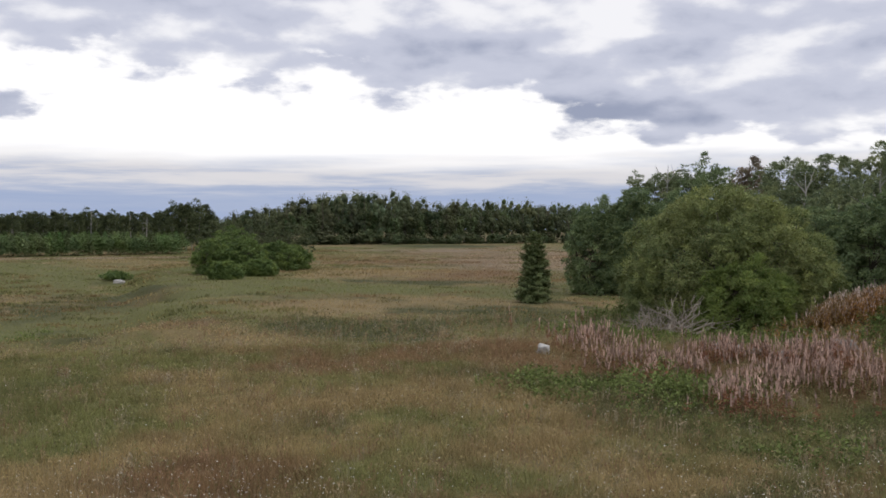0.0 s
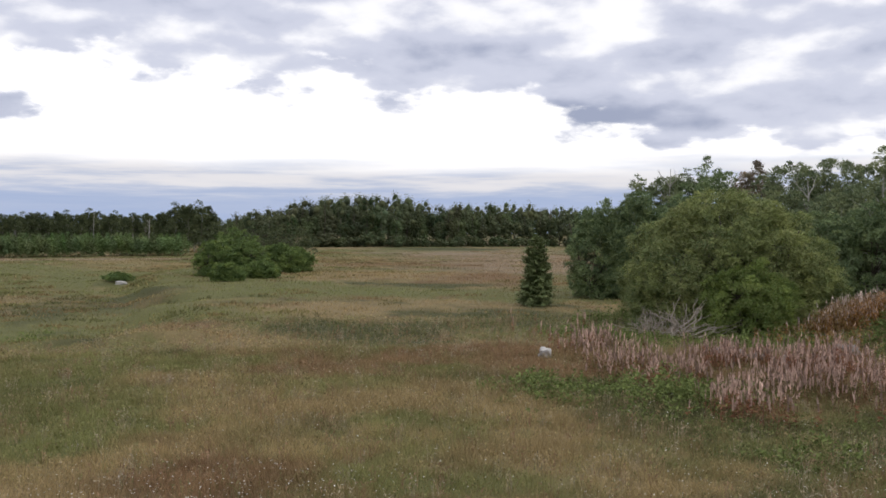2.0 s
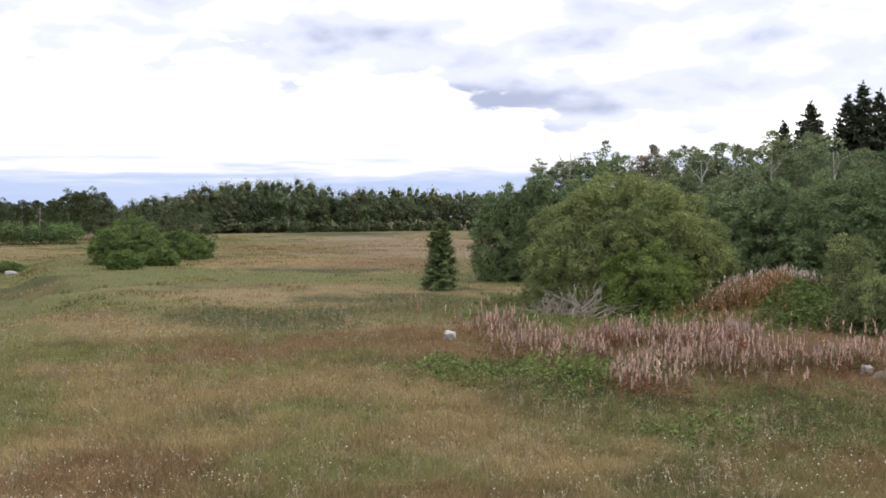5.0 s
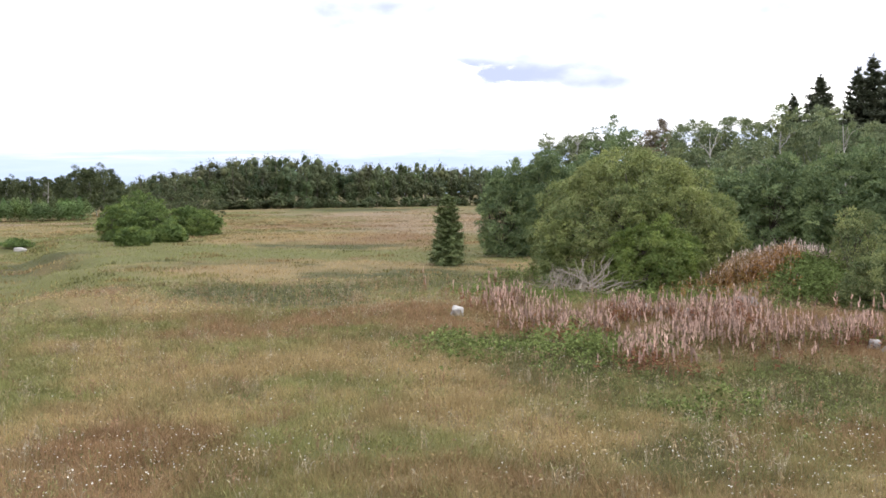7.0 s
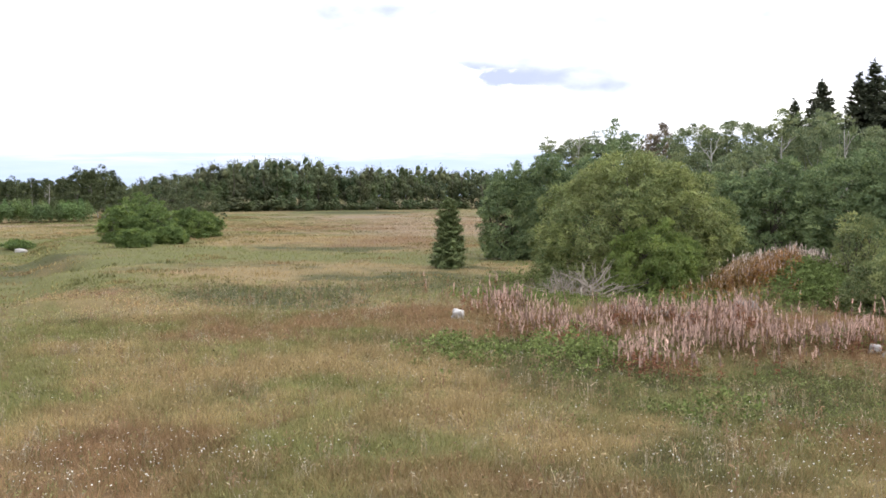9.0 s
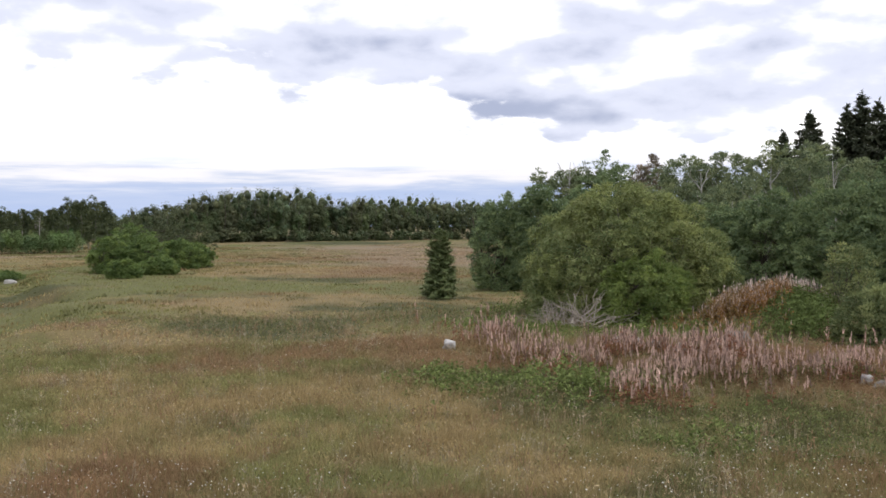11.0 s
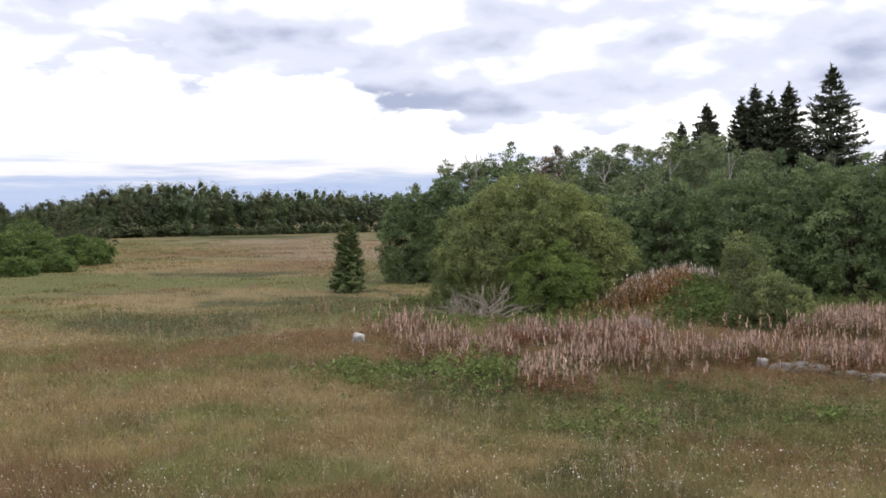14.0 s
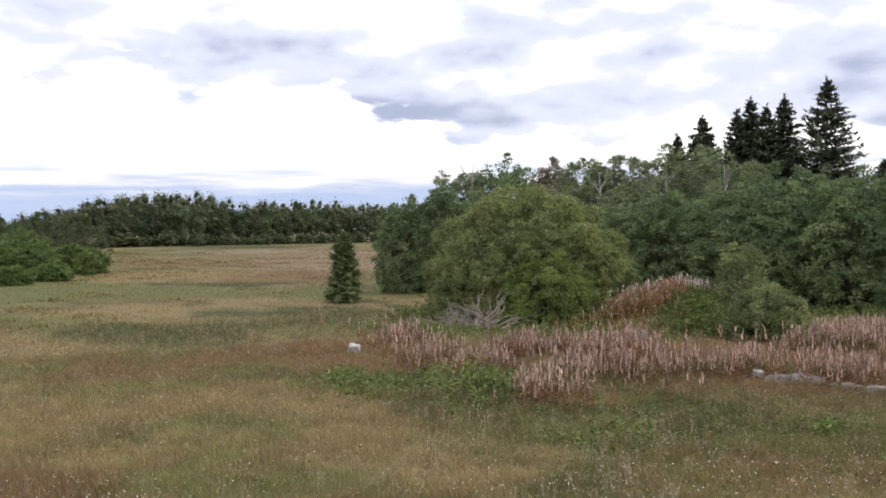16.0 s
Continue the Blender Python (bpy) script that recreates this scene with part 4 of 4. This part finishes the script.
def weeds(name, seed, n, spots, tall, label, tone, leaf=0.13):
    """Leafy green weeds: nettles and docks in patches. spots: turn, distance, half width, half depth, height."""
    rng = np.random.default_rng(seed)
    V, T = [], []
    for az, d, across, deep, k in spots:
        m = int(n * across * deep)
        u, w = rng.normal(0, 0.55, m), rng.normal(0, 0.55, m)
        a = math.radians(az)
        x = math.sin(a) * (d + w * deep) + math.cos(a) * u * across
        y = math.cos(a) * (d + w * deep) - math.sin(a) * u * across
        h = tall * k * rng.uniform(0.5, 1.1, m) * np.exp(-0.5 * (u * u + w * w)) * (0.6 + 0.8 * fbm(x, y, 1.1, 2))
        per = 16
        s = rng.uniform(0.1, 1, (m, per, 1))
        b = rng.uniform(0, 6.283, (m, per, 1))
        out = np.concatenate([np.cos(b), np.sin(b), rng.uniform(-0.1, 0.5, (m, per, 1))], 2)
        p = np.stack([x, y, relief(x, y)], 1)[:, None] + np.concatenate([out[:, :, :2] * 0.09, s * h[:, None, None]], 2)
        v, _ = spread_leaves(p.reshape(-1, 3), out.reshape(-1, 3), leaf, rng, 0.6)
        V.append(v)
        T.append(np.repeat(np.array(tone) * rng.uniform(0.6, 1.3, (m * per, 1)), 3, 0))
    v = np.concatenate(V)
    return tagged(link_mesh(name, v, np.arange(len(v)).reshape(-1, 3), M_HERB, tint=np.concatenate(T)), label, "weeds", kind="stuff")


weeds("nettles", 141, 20, ((6.2, 33.5, 2.0, 3.0, 0.8), (13.2, 33.2, 2.2, 3.2, 1.2), (15.6, 32, 2.2, 1.8, 1.0), (9.5, 33.5, 2.5, 1.8, 0.35), (28.4, 37.5, 1.8, 1.5, 1.0),
                           (20.5, 24.5, 1.1, 1.0, 0.5), (33, 27, 1.2, 1.0, 0.5), (22, 26, 1.0, 0.8, 0.5), (11, 58, 3.0, 2.0, 1.3),
                           (16.6, 49, 2.8, 1.6, 0.9), (11.0, 50.0, 2.0, 1.8, 0.7), (20.2, 48.5, 2.4, 1.6, 0.9), (8.5, 52, 2.6, 2.4, 0.6), (35, 62, 4.0, 1.6, 1.0), (-24, 64, 1.2, 0.9, 0.9), (-22.5, 68, 0.8, 0.6, 0.9)),
      0.85, "fresh green nettle and dock patch", (0.18, 0.225, 0.07))
weeds("raspberry_thicket", 142, 60, ((26.6, 49.6, 2.4, 2.0, 1.1), (25.9, 50.2, 1.4, 1.8, 1.0), (27.0, 51, 1.8, 1.6, 1.0), (26.2, 51.4, 1.6, 1.2, 0.8)), 0.9,
      "green raspberry thicket on the side of the mound", (0.165, 0.215, 0.068))

weeds("low_weeds", 144, 16, ((19, 29.3, 5, 2.2, 0.55), (25, 29, 4, 2, 0.5), (29, 31.5, 3, 1.8, 0.6), (33.5, 28, 4.5, 2.5, 0.5), (22, 25, 4, 2, 0.4),
                              (28.5, 24, 5, 2.5, 0.4), (14, 28.5, 3, 1.5, 0.45), (36, 24, 3, 2, 0.45), (17.5, 34.5, 3, 1.2, 0.7)),
      0.6, "low dark green weeds mixed into the grass", (0.175, 0.20, 0.07), 0.07)


def dry_stalks(n, seed):
    """Tufts of tall straw and single brown seed stalks that stand above the grass."""
    rng = np.random.default_rng(seed)
    x, y = sample_sector(n, -28, 40, 15, 60, rng, 1.6)
    thick = np.clip(4 * (fbm(x + 14, y - 9, 0.6, 3) - 0.5), 0, 1)
    keep = rng.random(n) < 0.12 + thick
    x, y = np.repeat(x[keep], 9), np.repeat(y[keep], 9)
    m = len(x)
    x, y = x + rng.normal(0, 0.07, m), y + rng.normal(0, 0.07, m)
    h = rng.uniform(0.22, 0.50, m)
    foot = np.stack([x, y, relief(x, y)], 1)
    tip = foot + np.stack([rng.normal(0, 0.22, m) * h, rng.normal(0, 0.22, m) * h, h], 1)
    side = np.stack([np.full(m, 0.006), rng.normal(0, 0.003, m), np.zeros(m)], 1)
    tones = np.array([(0.36, 0.28, 0.165), (0.30, 0.185, 0.115), (0.24, 0.23, 0.10), (0.38, 0.325, 0.22)])
    tone = np.repeat(tones[rng.integers(0, 4, m // 9 + 1)], 9, 0)[:m] * rng.uniform(0.8, 1.2, (m, 1))
    v1 = np.stack([foot - side, foot + side, tip], 1).reshape(-1, 3)
    v2, _ = spread_leaves(tip - (tip - foot) * 0.12, tip - foot, 0.09, rng, 0.28)
    v = np.concatenate([v1, v2])
    tint = np.concatenate([np.repeat(tone, 3, 0), np.repeat(tone * 1.1, 3, 0)])
    tagged(link_mesh("dry_stalks", v, np.arange(len(v)).reshape(-1, 3), M_HERB, tint=tint), "tall dry straw and brown seed stalks in tufts", "grass", kind="stuff")


dry_stalks(9000, 143)

b = broadleaf("grey_willow", 151, 2.6, 3.6, -1.0, 40, 28000, 0.12, M_WILLOW_GREY, stems=6, twig=0.34, ragged=0.3)
stand(b, 30.3, 48.0, "feathery grey-green willow shrub beside the mound", "bush")
b = broadleaf("grey_willow", 152, 3.6, 2.8, 0.4, 22, 7000, 0.12, M_WILLOW_GREY, stems=5, twig=0.4, ragged=0.9)
stand(b, 28.9, 52.5, "taller thin willow shrub with sparse pale leaves", "bush")


def flowers(name, n, seed, spots, label):
    rng = np.random.default_rng(seed)
    V, F, T, base, white = [], [], [], 0, (0.66, 0.64, 0.56)
    for az, d, across, deep, share in spots:
        for _ in range(int(n * share)):
            u, w = rng.normal(0, 0.6, 2)
            a = math.radians(az)
            x = math.sin(a) * (d + w * deep) + math.cos(a) * u * across
            y = math.cos(a) * (d + w * deep) - math.sin(a) * u * across
            z = bury(x, y) + rng.uniform(0.24, 0.42)
            r = rng.uniform(0.009, 0.021)
            tilt = rng.normal(0, 0.3, 2)
            ring = [(x + r * math.cos(q), y + r * math.sin(q), z + r * (tilt[0] * math.cos(q) + tilt[1] * math.sin(q))) for q in np.arange(6) * 1.0472]
            V += ring + [(x, y, z + 0.012), (x - 0.004, y, z - 0.4), (x + 0.004, y, z - 0.4), (x, y, z - 0.004)]
            T.extend([white] * 7 + [(0.16, 0.19, 0.07)] * 3)
            F += [(base + i, base + (i + 1) % 6, base + 6) for i in range(6)] + [(base + 7, base + 8, base + 9)]
            base += 10
    return tagged(link_mesh(name, np.array(V), np.array(F), M_HERB, tint=np.array(T)), label, "wildflowers", kind="stuff")


flowers("yarrow_flowers", 1700, 161, ((-18, 20, 3.4, 2.2, 0.13), (-11, 20, 4.0, 1.6, 0.09), (30, 20, 5, 4, 0.28), (20, 20, 5, 3, 0.10), (0, 44, 5, 3, 0.10),
                                      (-6, 26, 14, 9, 0.16), (8, 32, 10, 6, 0.07), (-12, 40, 10, 8, 0.08)), "scattered small white yarrow heads")


def rock(name, seed, az, d, size, label, sink=0.25, spin=0.0, rise=0.0):
    rng = np.random.default_rng(seed)
    bm = bmesh.new()
    bmesh.ops.create_icosphere(bm, subdivisions=3, radius=1)
    o = rng.uniform(0, 50, 3)
    for v in bm.verts:
        k = noise.noise(v.co * 1.3 + Vector(o)) * 0.55 + noise.noise(v.co * 3.7 + Vector(o)) * 0.12
        c = Vector([max(-0.84, min(0.84, q)) for q in v.co])
        v.co = c * (1.1 + k)
        v.co = Vector((v.co.x * size[0] / 2, v.co.y * size[1] / 2, v.co.z * size[2] / 2))
    me = bpy.data.meshes.new(name)
    bm.to_mesh(me), bm.free()
    me.materials.append(M_BOULDER if name == "boulder" else M_STONE)
    for p in me.polygons:
        p.use_smooth = True
    ob = new(name, me)
    x, y = polar(az, d)
    ob.matrix_basis = pose(x, y, bury(x, y) + size[2] * (0.5 - sink) + rise, rng.uniform(-6, 6), rng.uniform(-6, 6), spin)
    return tagged(ob, label, "stone", "stones and rubble")


rock("boulder", 171, 6.05, 42.4, (0.6, 0.45, 0.5), "whitish boulder lying in the grass", 0.12)
rock("boulder", 172, 29.7, 36.4, (0.4, 0.35, 0.4), "whitish rounded boulder among weeds", 0.1)
for i, (az, d, s, spin) in enumerate(((30.9, 35.9, (1.1, 0.5, 0.42), -22), (32.6, 35.6, (1.5, 0.5, 0.46), -26), (34.4, 35.0, (1.0, 0.5, 0.36), -30), (36.3, 34.2, (1.5, 0.5, 0.42), -34),
                                      (16.6, 44.6, (1.4, 0.5, 0.62), -30), (18.4, 43.0, (1.4, 0.5, 0.6), -38), (20.3, 41.8, (1.5, 0.5, 0.62), -35),
                                      (14.3, 52.0, (0.8, 0.5, 0.5), -10), (22.8, 46.5, (1.2, 0.5, 0.7), -25))):
    rock("rubble_slab", 180 + i, az, d, s, "long grey weathered rubble slab half hidden by fireweed", 0.24, spin)
rock("boulder", 190, -18.8, 121.5, (1.5, 0.7, 0.5), "pale stone beside a low shrub", 0.2)


def brush_pile(az, d):
    """Bare grey branches thrown on a heap, each forked."""
    rng = np.random.default_rng(195)
    pile = new("brush_pile")
    x, y = polar(az, d)
    pile.matrix_basis = pose(x, y, bury(x, y), 0, 0, -az)
    for i in range(64):
        long = i % 4 == 0
        side = rng.uniform(0.2, 2.2) if long else rng.normal(-0.9, 0.8)
        foot = np.array((side * 0.75, rng.uniform(-1.3, -0.5) if long else rng.uniform(-0.8, 0.6), 0.05))
        tilt = rng.normal(0, 0.8) + 0.3 * side
        length = rng.uniform(1.4, 2.5) if long else rng.uniform(0.8, 1.5)
        tip = foot + np.array((math.sin(tilt), rng.normal(0, 0.3), abs(math.cos(tilt)) * 0.75 + 0.1)) * length
        path = limb_path(foot, tip, rng, 0.22, 6)
        pieces = [tube(path, np.linspace(0.042, 0.012, 6) * (rng.uniform(1.1, 1.6) if long else 0.5), 6)]
        for j in (2, 3, 4):
            b = path[j] + unit(tip - foot + rng.normal(0, 0.9, 3)) * length * rng.uniform(0.25, 0.5)
            pieces.append(tube(limb_path(path[j], b, rng, 0.15, 4), np.linspace(0.018, 0.006, 4) * (1.0 if long else 0.7), 5))
        link_mesh("branch", *joined(pieces), M_DEAD, pile, smooth=True)
    tagged(pile, "heap of bare bleached grey branches below the willow", "brush pile")


brush_pile(13.2, 52.4)
